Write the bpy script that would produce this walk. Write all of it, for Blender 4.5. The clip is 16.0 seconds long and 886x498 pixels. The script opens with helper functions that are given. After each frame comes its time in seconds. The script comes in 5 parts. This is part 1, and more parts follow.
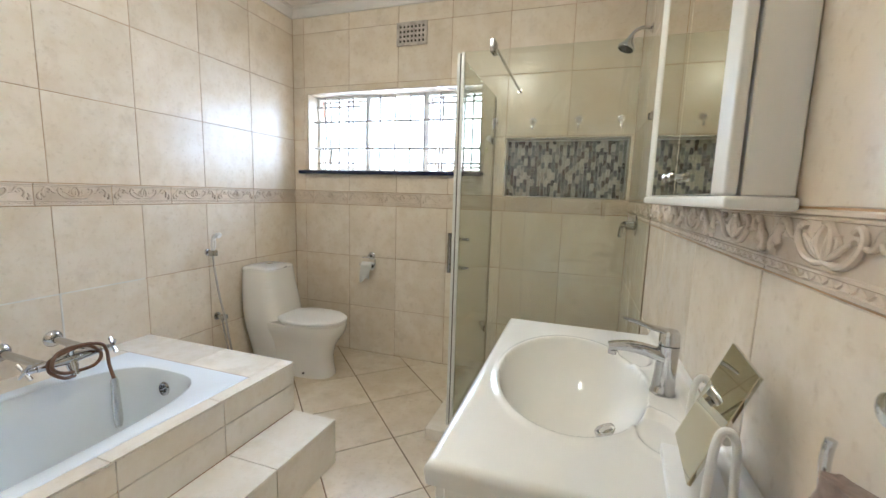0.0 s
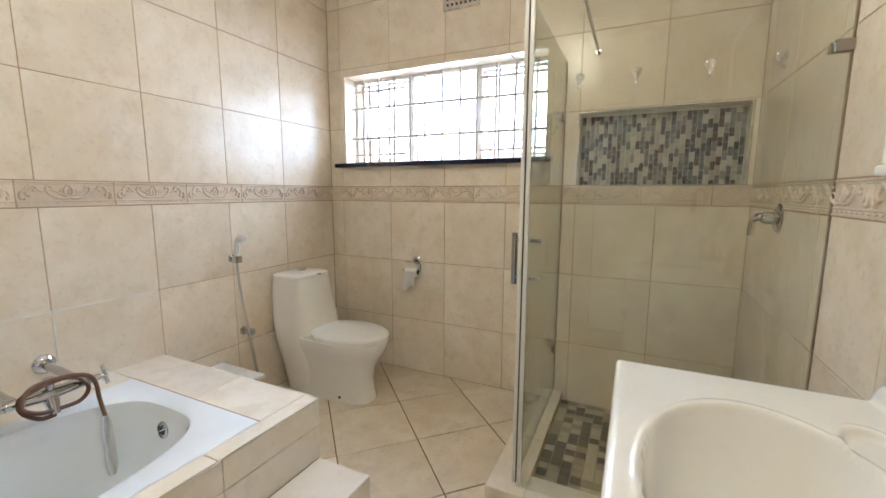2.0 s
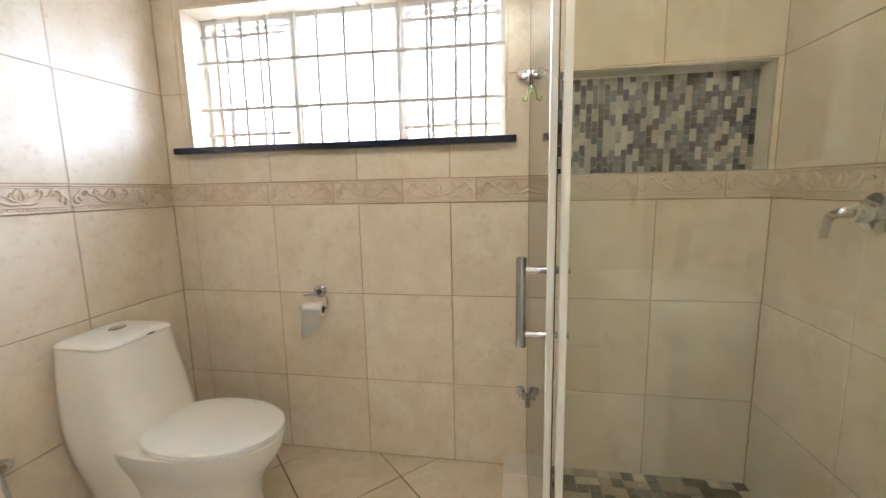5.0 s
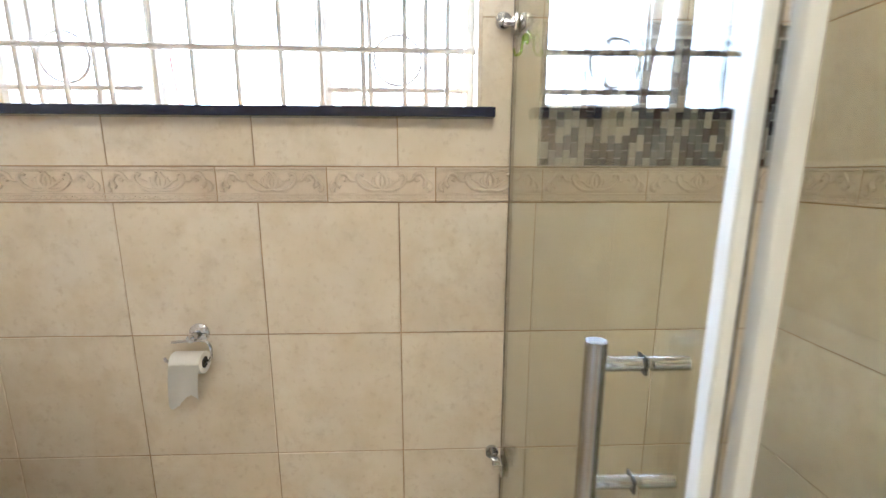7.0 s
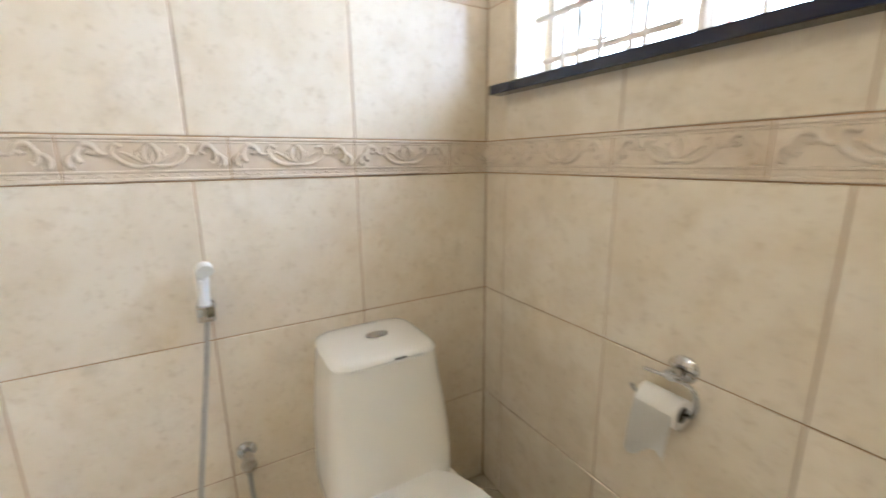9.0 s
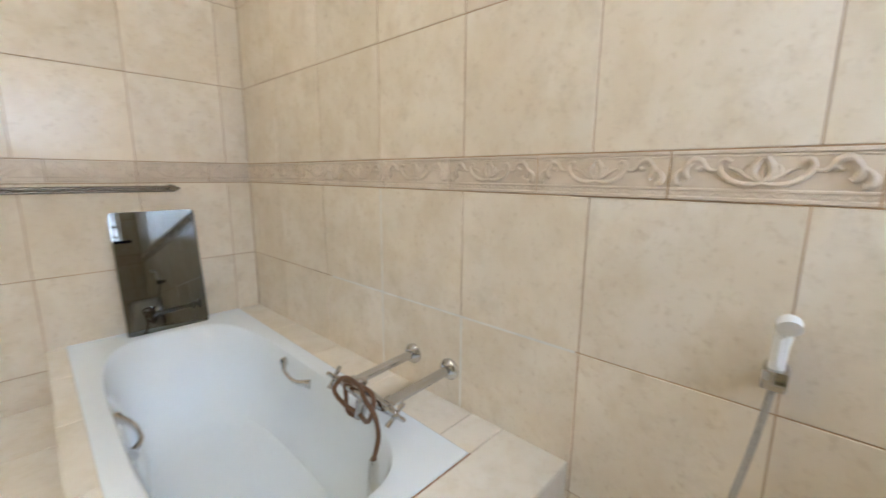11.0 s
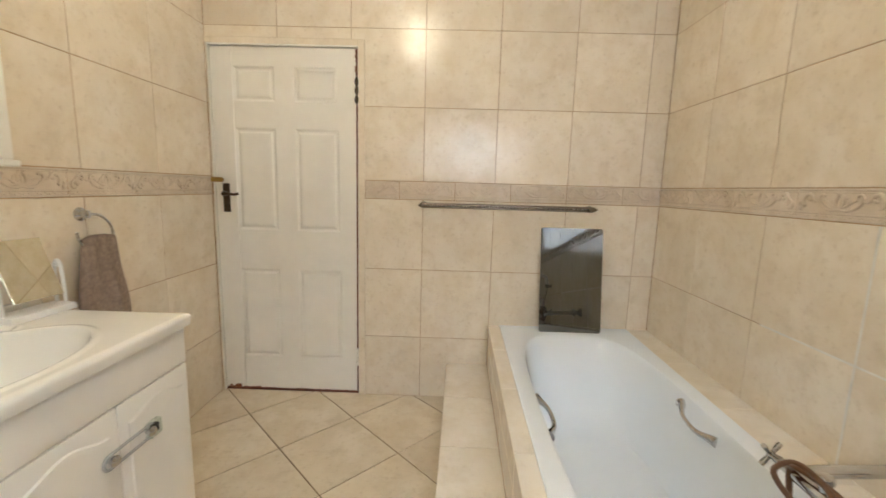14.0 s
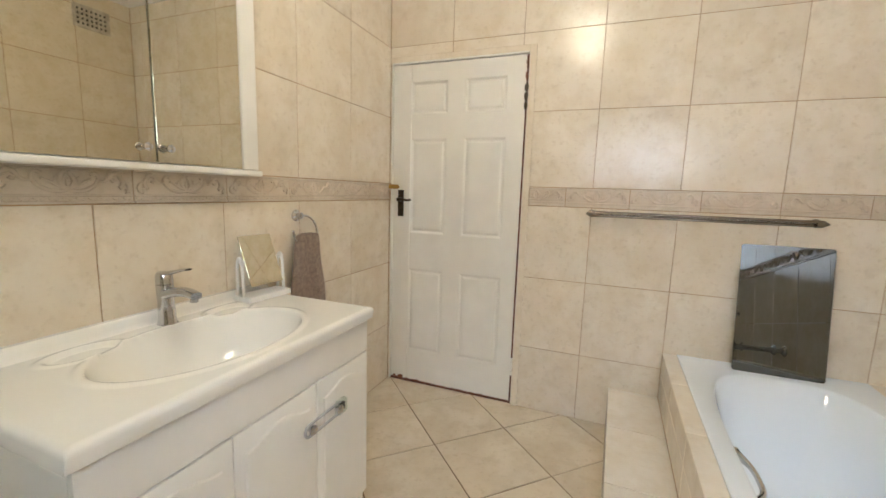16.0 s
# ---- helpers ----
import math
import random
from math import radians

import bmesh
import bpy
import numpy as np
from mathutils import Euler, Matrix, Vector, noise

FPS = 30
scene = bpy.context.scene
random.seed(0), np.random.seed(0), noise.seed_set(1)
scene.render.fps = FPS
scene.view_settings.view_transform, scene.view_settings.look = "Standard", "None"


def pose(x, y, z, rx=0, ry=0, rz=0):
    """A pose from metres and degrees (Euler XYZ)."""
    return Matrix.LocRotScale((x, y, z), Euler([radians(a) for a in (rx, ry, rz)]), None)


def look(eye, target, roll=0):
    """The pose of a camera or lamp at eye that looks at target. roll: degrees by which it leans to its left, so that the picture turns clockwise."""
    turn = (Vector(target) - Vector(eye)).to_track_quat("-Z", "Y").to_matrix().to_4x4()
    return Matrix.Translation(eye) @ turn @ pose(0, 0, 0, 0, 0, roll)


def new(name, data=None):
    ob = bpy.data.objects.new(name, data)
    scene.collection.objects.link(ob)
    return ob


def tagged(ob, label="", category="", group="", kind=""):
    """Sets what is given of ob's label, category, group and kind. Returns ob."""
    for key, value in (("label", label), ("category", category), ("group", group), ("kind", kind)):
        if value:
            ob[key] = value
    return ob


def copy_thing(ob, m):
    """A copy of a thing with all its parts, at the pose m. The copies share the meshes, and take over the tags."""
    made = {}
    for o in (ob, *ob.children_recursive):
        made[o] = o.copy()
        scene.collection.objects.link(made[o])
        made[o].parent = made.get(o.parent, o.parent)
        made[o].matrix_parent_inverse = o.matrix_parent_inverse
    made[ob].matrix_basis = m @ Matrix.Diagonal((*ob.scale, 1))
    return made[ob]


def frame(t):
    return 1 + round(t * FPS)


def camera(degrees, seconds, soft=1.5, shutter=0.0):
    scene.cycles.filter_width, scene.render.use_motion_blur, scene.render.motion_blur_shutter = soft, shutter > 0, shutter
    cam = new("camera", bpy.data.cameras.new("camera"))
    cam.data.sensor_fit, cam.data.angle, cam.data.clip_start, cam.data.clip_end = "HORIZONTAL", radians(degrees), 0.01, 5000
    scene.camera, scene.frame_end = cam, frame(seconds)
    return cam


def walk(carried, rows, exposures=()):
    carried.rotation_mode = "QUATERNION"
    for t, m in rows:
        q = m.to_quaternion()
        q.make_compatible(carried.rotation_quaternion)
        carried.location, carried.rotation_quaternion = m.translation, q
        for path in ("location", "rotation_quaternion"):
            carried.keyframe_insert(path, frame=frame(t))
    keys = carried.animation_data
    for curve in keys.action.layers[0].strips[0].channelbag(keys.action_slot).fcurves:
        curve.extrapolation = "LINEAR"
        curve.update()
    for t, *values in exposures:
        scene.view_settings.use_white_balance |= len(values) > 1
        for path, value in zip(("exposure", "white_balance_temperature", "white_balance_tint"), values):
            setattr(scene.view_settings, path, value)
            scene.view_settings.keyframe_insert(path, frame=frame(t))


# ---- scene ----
cam = camera(95.1, 16.0, shutter=0.4)
PATH = [
    (0, (2.3, 0.436, 1.326), (1.672, 2.316, 1.056), 1.7),
    (0.5, (2.294, 0.527, 1.32), (1.595, 2.38, 1.048), 1.5),
    (1, (2.245, 0.658, 1.297), (1.481, 2.487, 1.034), 1.3),
    (1.5, (2.142, 0.773, 1.297), (1.327, 2.579, 1.024), 0.9),
    (2, (2.086, 0.878, 1.281), (1.24, 2.67, 1.004), 0.2),
    (2.5, (2.051, 1.011, 1.291), (1.209, 2.803, 1.01), -0.1),
    (3, (2.001, 1.137, 1.281), (1.197, 2.945, 0.987), -0.4),
    (3.5, (1.915, 1.264, 1.282), (1.199, 3.107, 0.979), -0.6),
    (4, (1.761, 1.389, 1.279), (1.163, 3.276, 0.988), -0.8),
    (4.5, (1.684, 1.495, 1.288), (1.192, 3.41, 0.987), -1.0),
    (4.7, (1.653, 1.529, 1.276), (1.226, 3.461, 0.982), -1.1),
    (7, (1.446, 2.101, 1.304), (1.517, 4.065, 0.935), 0.1),
    (7.5, (1.398, 2.243, 1.301), (1.129, 4.179, 0.878), -0.1),
    (8, (1.366, 2.378, 1.316), (0.538, 4.137, 0.845), -0.8),
    (9, (1.162, 2.472, 1.259), (-0.527, 3.454, 0.833), -0.6),
    (9.5, (1.012, 2.465, 1.26), (-0.895, 2.893, 0.834), -0.7),
    (10, (0.975, 2.465, 1.254), (-0.963, 2.156, 0.868), -0.5),
    (12.3, (1.065, 2.45, 1.288), (0.346, 0.617, 0.937), 1.0),
    (12.5, (1.087, 2.442, 1.287), (0.45, 0.577, 0.946), 1.2),
    (13, (1.134, 2.414, 1.287), (0.729, 0.483, 0.963), 1.4),
    (13.5, (1.168, 2.388, 1.286), (0.997, 0.419, 0.979), 1.5),
    (14, (1.202, 2.367, 1.286), (1.232, 0.389, 0.991), 1.6),
    (14.5, (1.227, 2.351, 1.285), (1.466, 0.386, 1.0), 1.7),
    (15, (1.247, 2.338, 1.281), (1.686, 0.406, 1.005), 1.8),
    (15.5, (1.28, 2.335, 1.279), (1.879, 0.447, 1.004), 1.8),
    (16, (1.3, 2.333, 1.282), (2.021, 0.488, 1.0), 1.8),
]
walk(cam, [(t, look(eye, target, roll)) for t, eye, target, roll in PATH],
     exposures=[(0.0, 0.84, 4900, 9), (2.0, 0.82, 5150, 11), (4.5, 0.92, 5300, 11), (7.0, 1.28, 5000, 10), (8.0, 1.18, 5350, 11), (9.5, 0.9, 5050, 9), (10.0, 0.78, 5100, 9), (12.3, 0.68, 5550, 9), (13.8, 0.66, 5850, 9), (16.0, 0.72, 5550, 9)])

# ---- light ----
W, L, H = 2.595, 3.325, 2.745      # room: east wall, north wall, ceiling
world = bpy.data.worlds.new("sky")
scene.world = world
world.use_nodes = True
wn = world.node_tree.nodes
sky = wn.new("ShaderNodeTexSky")
sky.sky_type, sky.sun_disc = "NISHITA", False
sky.sun_elevation, sky.sun_rotation = radians(55), radians(150)
world.node_tree.links.new(sky.outputs[0], wn["Background"].inputs[0])
wn["Background"].inputs[1].default_value = 0.12
sun = new("sun", bpy.data.lights.new("sun", "SUN"))
sun.data.energy, sun.data.angle, sun.data.color = 3.0, radians(0.5), (1, 0.95, 0.88)
sun.matrix_world = look((2, -3, 6), (0.6, 0, 0))
day = new("window_daylight", bpy.data.lights.new("window_daylight", "AREA"))
day.data.shape, day.data.size, day.data.size_y = "RECTANGLE", 4.0, 2.4
day.data.energy, day.data.color = 340, (0.88, 0.94, 1.0)
day.matrix_world = look((0.1, L + 1.6, 3.6), (0.95, L - 1.2, 0.9))
bulb = new("ceiling_bulb", bpy.data.lights.new("ceiling_bulb", "POINT"))
bulb.data.energy, bulb.data.color, bulb.data.shadow_soft_size = 16, (1.0, 0.82, 0.55), 0.15
bulb.location = (1.52, 1.45, 2.56)


# ---- materials ----
class Mat:
    """A node material under construction."""
    def __init__(self, name):
        self.m = bpy.data.materials.new(name)
        self.m.use_nodes = True
        self.t = self.m.node_tree
        self.b = self.t.nodes["Principled BSDF"]

    def n(self, kind, **kw):
        node = self.t.nodes.new(kind)
        for k, v in kw.items():
            setattr(node, k, v)
        return node

    def link(self, a, b):
        self.t.links.new(a, b)

    def noise(self, scale, detail=4.0, rough=0.55, shift=False):
        co = self.n("ShaderNodeNewGeometry").outputs["Position"]
        if shift:
            info, add, mul = self.n("ShaderNodeObjectInfo"), self.n("ShaderNodeVectorMath", operation="ADD"), self.n("ShaderNodeVectorMath", operation="SCALE")
            comb = self.n("ShaderNodeCombineXYZ")
            for i in range(3):
                self.link(info.outputs["Random"], comb.inputs[i])
            self.link(comb.outputs[0], mul.inputs[0])
            mul.inputs["Scale"].default_value = 37.0
            self.link(co, add.inputs[0])
            self.link(mul.outputs[0], add.inputs[1])
            co = add.outputs[0]
        t = self.n("ShaderNodeTexNoise")
        t.inputs["Scale"].default_value, t.inputs["Detail"].default_value, t.inputs["Roughness"].default_value = scale, detail, rough
        self.link(co, t.inputs["Vector"])
        return t.outputs["Fac"]

    def ramp(self, fac, stops):
        r = self.n("ShaderNodeValToRGB")
        e = r.color_ramp.elements
        while len(e) < len(stops):
            e.new(0.5)
        for k, (p, c) in zip(e, stops):
            k.position, k.color = p, c
        self.link(fac, r.inputs[0])
        return r.outputs[0]

    def mix(self, fac, a, b, kind="MIX"):
        x = self.n("ShaderNodeMix", data_type="RGBA", blend_type=kind)
        for s, v in ((x.inputs[0], fac), (x.inputs[6], a), (x.inputs[7], b)):
            if isinstance(v, (int, float, tuple)):
                s.default_value = v
            else:
                self.link(v, s)
        return x.outputs[2]

    def bump(self, fac, strength, dist=0.002):
        b = self.n("ShaderNodeBump")
        b.inputs["Strength"].default_value, b.inputs["Distance"].default_value = strength, dist
        self.link(fac, b.inputs["Height"])
        self.link(b.outputs[0], self.b.inputs["Normal"])

    def set(self, color=None, rough=0.5, metal=0.0, coat=0.0):
        if color is not None:
            if isinstance(color, tuple):
                self.b.inputs["Base Color"].default_value = color
            else:
                self.link(color, self.b.inputs["Base Color"])
        if isinstance(rough, (int, float)):
            self.b.inputs["Roughness"].default_value = rough
        else:
            self.link(rough, self.b.inputs["Roughness"])
        self.b.inputs["Metallic"].default_value = metal
        self.b.inputs["Coat Weight"].default_value = coat
        return self.m


def c3(r, g, b):
    return (r, g, b, 1)


def ceramic_tile(name, light, dark, rough=0.18, spot=0.5):
    """Glazed cream tile: cloudy mottling, small brown specks, a slight change of tone from tile to tile."""
    k = Mat(name)
    cloud = k.ramp(k.noise(3.4, 3, 0.55, True), [(0.34, dark), (0.64, light)])
    veil = k.ramp(k.noise(10, 5, 0.62, True), [(0.44, c3(0, 0, 0)), (0.74, c3(0.75, 0.75, 0.75))])
    cloud = k.mix(veil, cloud, tuple(q * v for q, v in zip((0.93, 0.90, 0.84), dark[:3])) + (1,))
    smudge = k.ramp(k.noise(6.5, 6, 0.68, True), [(0.56, c3(0, 0, 0)), (0.80, c3(0.55, 0.55, 0.55))])
    cloud = k.mix(smudge, cloud, tuple(q * v for q, v in zip((0.72, 0.69, 0.63), dark[:3])) + (1,))
    speck = k.ramp(k.noise(42, 5, 0.66, True), [(0.55, c3(0, 0, 0)), (0.76, c3(spot, spot, spot))])
    col = k.mix(speck, cloud, tuple(q * v for q, v in zip((0.74, 0.68, 0.60), dark[:3])) + (1,))
    info = k.n("ShaderNodeObjectInfo")
    tone = k.ramp(info.outputs["Random"], [(0, c3(0.93, 0.93, 0.93)), (1, c3(1, 1, 1))])
    col = k.mix(1.0, col, tone, "MULTIPLY")
    k.bump(k.noise(7, 2, 0.5, True), 0.05, 0.003)
    return k.set(col, k.ramp(k.noise(14, 3), [(0.3, c3(rough, rough, rough)), (0.75, c3(rough + 0.07, rough + 0.07, rough + 0.07))]))


def plain(name, col, rough, metal=0.0, vary=0.12, scale=6.0, bump=0.0, coat=0.0, bscale=60):
    """A painted, plastic or metal surface with faint unevenness."""
    k = Mat(name)
    f = 1 - vary
    c = k.ramp(k.noise(scale, 4), [(0.3, c3(col[0] * f, col[1] * f, col[2] * f)), (0.7, c3(*col))])
    if bump:
        k.bump(k.noise(bscale, 3), bump, 0.001)
    r = k.ramp(k.noise(scale * 3, 3), [(0.3, c3(rough * 0.8, rough * 0.8, rough * 0.8)), (0.7, c3(rough * 1.15, rough * 1.15, rough * 1.15))])
    return k.set(c, r, metal, coat)


def glass(name, tint, gloss=1.0):
    """A clear pane: light goes straight through, with a mirror-like sheen at grazing angles."""
    k = Mat(name)
    tr, gl, mx, lw = k.n("ShaderNodeBsdfTransparent"), k.n("ShaderNodeBsdfGlossy"), k.n("ShaderNodeMixShader"), k.n("ShaderNodeLayerWeight")
    pw, ma = k.n("ShaderNodeMath", operation="POWER"), k.n("ShaderNodeMath", operation="MULTIPLY_ADD")
    tr.inputs[0].default_value = tint
    gl.inputs["Roughness"].default_value = 0.0
    pw.inputs[1].default_value, ma.inputs[1].default_value, ma.inputs[2].default_value = 5.0, 0.9 * gloss, 0.07 * gloss
    k.link(lw.outputs["Facing"], pw.inputs[0])
    k.link(pw.outputs[0], ma.inputs[0])
    k.link(ma.outputs[0], mx.inputs[0])
    k.link(tr.outputs[0], mx.inputs[1])
    k.link(gl.outputs[0], mx.inputs[2])
    k.t.nodes.remove(k.b)
    k.link(mx.outputs[0], k.t.nodes["Material Output"].inputs[0])
    return k.m


TILE = ceramic_tile("cream_wall_tile", c3(0.86, 0.775, 0.64), c3(0.79, 0.69, 0.535))
FLOOR = ceramic_tile("cream_floor_tile", c3(0.79, 0.70, 0.55), c3(0.70, 0.60, 0.44), 0.19)
DECKT = ceramic_tile("cream_bath_tile", c3(0.87, 0.81, 0.71), c3(0.81, 0.74, 0.62), 0.18, 0.25)
BORDER = ceramic_tile("relief_border_tile", c3(0.79, 0.69, 0.56), c3(0.70, 0.59, 0.455), 0.19, 0.3)
GROUT = plain("brown_grout", (0.56, 0.36, 0.19), 0.9, vary=0.45, scale=3.5, bump=0.4)
FGROUT = plain("dark_brown_floor_grout", (0.21, 0.125, 0.062), 0.9, vary=0.4, scale=5, bump=0.4)
GROUTW = plain("white_grout", (0.82, 0.79, 0.72), 0.8, vary=0.2, scale=12)
PLASTER = plain("white_plaster", (0.80, 0.77, 0.71), 0.85, vary=0.06, bump=0.2)
PAINT = plain("white_gloss_paint", (0.86, 0.83, 0.75), 0.37, vary=0.06, bump=0.08, bscale=25)
ACRYL = plain("white_bath_enamel", (0.85, 0.90, 0.95), 0.09, vary=0.02, coat=0.3)
CHINA = plain("white_vitreous_china", (0.86, 0.83, 0.765), 0.08, vary=0.03, coat=0.4)
SINKM = plain("cream_cast_basin", (0.88, 0.86, 0.80), 0.14, vary=0.03, coat=0.3)
MELA = plain("white_laminate", (0.87, 0.845, 0.78), 0.38, vary=0.05)
CHROME = plain("chrome", (0.60, 0.60, 0.61), 0.07, 1.0, vary=0.05)
STEEL = plain("brushed_steel", (0.42, 0.40, 0.375), 0.2, 1.0, vary=0.06, scale=4)
OLDST = plain("aged_steel", (0.27, 0.235, 0.19), 0.22, 1.0, vary=0.15, scale=6)
ALU = plain("satin_aluminium", (0.74, 0.73, 0.70), 0.22, 1.0, vary=0.1)
DARKM = plain("dark_bronze", (0.10, 0.075, 0.05), 0.4, 0.8, vary=0.4, scale=20)
BRASS = plain("worn_brass", (0.52, 0.33, 0.10), 0.38, 1.0, vary=0.4, scale=30)
MIRROR = plain("mirror_silver", (0.66, 0.635, 0.52), 0.012, 1.0, vary=0.01)
SMOKE = plain("smoked_mirror", (0.17, 0.175, 0.17), 0.012, 1.0, vary=0.01)
SILL = plain("blue_black_sill_tile", (0.012, 0.016, 0.045), 0.15, vary=0.3)
WHITEP = plain("white_plastic", (0.86, 0.85, 0.82), 0.37, vary=0.05)
CLEARP = glass("clear_plastic", c3(0.86, 0.9, 0.88))
GLASS = glass("green_shower_glass", c3(0.952, 0.965, 0.92))
PANE = glass("window_glass", c3(0.97, 0.97, 0.97))
FRAMEP = plain("peeling_window_paint", (0.80, 0.76, 0.68), 0.5, vary=0.25, scale=18)
RUST = plain("red_oxide_paint", (0.50, 0.11, 0.05), 0.6, vary=0.3, scale=18)
IRON = plain("white_painted_bar", (0.66, 0.61, 0.53), 0.5, vary=0.3, scale=20)
TOWEL = plain("mauve_terry_cloth", (0.34, 0.26, 0.205), 0.95, vary=0.35, scale=60, bump=1.0, bscale=350)
PAPER = plain("white_tissue_paper", (0.86, 0.84, 0.80), 0.9, vary=0.04, bump=0.3, bscale=120)
HOSEB = plain("brown_rubber_hose", (0.16, 0.075, 0.035), 0.4, vary=0.3, scale=50)
HOSEG = plain("grey_braided_hose", (0.50, 0.46, 0.40), 0.4, 0.5, vary=0.3, scale=300)
# black for small dark parts, and for the shade painted into holes
DARK = plain("black_parts_and_hole_shade", (0.02, 0.018, 0.015), 0.7)
RAW = plain("chipped_wood_and_gap_block", (0.26, 0.09, 0.035), 0.8, vary=0.5, scale=40, bump=0.5)
SEALP = plain("milky_seal_plastic", (0.78, 0.77, 0.71), 0.4, vary=0.12, scale=8)
STONE = plain("pale_outdoor_plaster", (0.72, 0.66, 0.58), 0.9, vary=0.15)


# ---- building helpers ----
def part(name, bm, material, parent=None, label="", smooth=False):
    me = bpy.data.meshes.new(name)
    bm.normal_update()
    if smooth:
        for f in bm.faces:
            f.smooth = True
    bm.to_mesh(me)
    bm.free()
    me.materials.append(material)
    if smooth:
        me.set_sharp_from_angle(angle=radians(35))
    ob = new(name, me)
    if parent is not None:
        ob.parent = parent
    if label:
        ob["label"] = label
    return ob


def thing(name, label, category, group="", kind="", at=(0, 0, 0)):
    ob = new(name)
    ob.location = at
    ob.empty_display_size = 0.05
    return tagged(ob, label, category, group, kind)


def BM():
    return bmesh.new()


def bx(bm, x0, x1, y0, y1, z0, z1, bev=0.0, seg=2):
    vs = [bm.verts.new((x, y, z)) for z in (z0, z1) for y in (y0, y1) for x in (x0, x1)]
    fs = [bm.faces.new([vs[i] for i in q]) for q in ((0, 2, 3, 1), (4, 5, 7, 6), (0, 1, 5, 4), (2, 6, 7, 3), (0, 4, 6, 2), (1, 3, 7, 5))]
    if bev:
        es = list({e for f in fs for e in f.edges})
        bmesh.ops.bevel(bm, geom=es, offset=bev, segments=seg, affect="EDGES", profile=0.6)
    return bm


def box(x0, x1, y0, y1, z0, z1, bev=0.0, seg=2):
    return bx(BM(), x0, x1, y0, y1, z0, z1, bev, seg)


def ring_frame(d):
    d = Vector(d).normalized()
    u = d.cross(Vector((0, 0, 1)) if abs(d.z) < 0.9 else Vector((1, 0, 0))).normalized()
    return u, d.cross(u)


def tube(bm, pts, r, seg=12, closed=False, caps=True):
    """A round tube along pts; r is a number or a list."""
    pts = [Vector(p) for p in pts]
    n = len(pts)
    rings = []
    u = None
    for i, p in enumerate(pts):
        a, b = (pts[i - 1], pts[(i + 1) % n]) if closed else (pts[max(i - 1, 0)], pts[min(i + 1, n - 1)])
        d = (b - a).normalized()
        if u is None:
            u, v = ring_frame(d)
        else:
            u = (u - d * u.dot(d)).normalized()
            v = d.cross(u)
        rr = r[i] if isinstance(r, (list, tuple)) else r
        rings.append([bm.verts.new(p + rr * (math.cos(2 * math.pi * k / seg) * u + math.sin(2 * math.pi * k / seg) * v)) for k in range(seg)])
    for i in range(n if closed else n - 1):
        a, b = rings[i], rings[(i + 1) % n]
        for k in range(seg):
            bm.faces.new((a[k], a[(k + 1) % seg], b[(k + 1) % seg], b[k]))
    if caps and not closed:
        bm.faces.new(rings[0][::-1])
        bm.faces.new(rings[-1])
    return bm


def cyl(bm, a, b, r, seg=24, r2=None):
    return tube(bm, [a, b], [r, r if r2 is None else r2], seg)


def spline(pts, n=8, closed=False):
    """Catmull-Rom through pts."""
    P = [Vector(p) for p in pts]
    m = len(P)
    out = []
    for i in range(m if closed else m - 1):
        g = (lambda k: P[k % m]) if closed else (lambda k: P[min(max(k, 0), m - 1)])
        p0, p1, p2, p3 = g(i - 1), g(i), g(i + 1), g(i + 2)
        for j in range(n):
            t = j / n
            out.append(0.5 * (2 * p1 + (p2 - p0) * t + (2 * p0 - 5 * p1 + 4 * p2 - p3) * t * t + (3 * p1 - p0 - 3 * p2 + p3) * t ** 3))
    if not closed:
        out.append(P[-1])
    return out


def loft(bm, rings, top=True, bottom=True):
    rs = [[bm.verts.new(p) for p in r] for r in rings]
    n = len(rs[0])
    for a, b in zip(rs, rs[1:]):
        for k in range(n):
            bm.faces.new((a[k], a[(k + 1) % n], b[(k + 1) % n], b[k]))
    if bottom:
        bm.faces.new(rs[0][::-1])
    if top:
        bm.faces.new(rs[-1])
    return bm


def oval(cx, cy, z, a, b, p=2.0, n=48, egg=0.0):
    """A superellipse in the plane z; p is its squareness."""
    out = []
    for k in range(n):
        t = 2 * math.pi * k / n
        c, s = math.cos(t), math.sin(t)
        x = a * math.copysign(abs(c) ** (2 / p), c)
        y = b * math.copysign(abs(s) ** (2 / p), s) * (1 - egg * c)
        out.append((cx + x, cy + y, z))
    return out


def lathe(bm, profile, origin, axis, seg=24):
    """Rings of (radius, distance along the axis)."""
    o, d = Vector(origin), Vector(axis).normalized()
    u, v = ring_frame(d)
    rings = [[o + d * h + r * (math.cos(2 * math.pi * k / seg) * u + math.sin(2 * math.pi * k / seg) * v) for k in range(seg)] for r, h in profile]
    return loft(bm, rings)


def cut_rects(rects, hole):
    """The rectangles less a hole, all (u0, u1, v0, v1)."""
    out = []
    a0, a1, b0, b1 = hole
    for u0, u1, v0, v1 in rects:
        if u1 <= a0 or u0 >= a1 or v1 <= b0 or v0 >= b1:
            out.append((u0, u1, v0, v1))
            continue
        if u0 < a0:
            out.append((u0, a0, v0, v1))
        if u1 > a1:
            out.append((a1, u1, v0, v1))
        m0, m1 = max(u0, a0), min(u1, a1)
        if v0 < b0:
            out.append((m0, m1, v0, b0))
        if v1 > b1:
            out.append((m0, m1, b1, v1))
    return [r for r in out if r[1] - r[0] > 0.006 and r[3] - r[2] > 0.006]


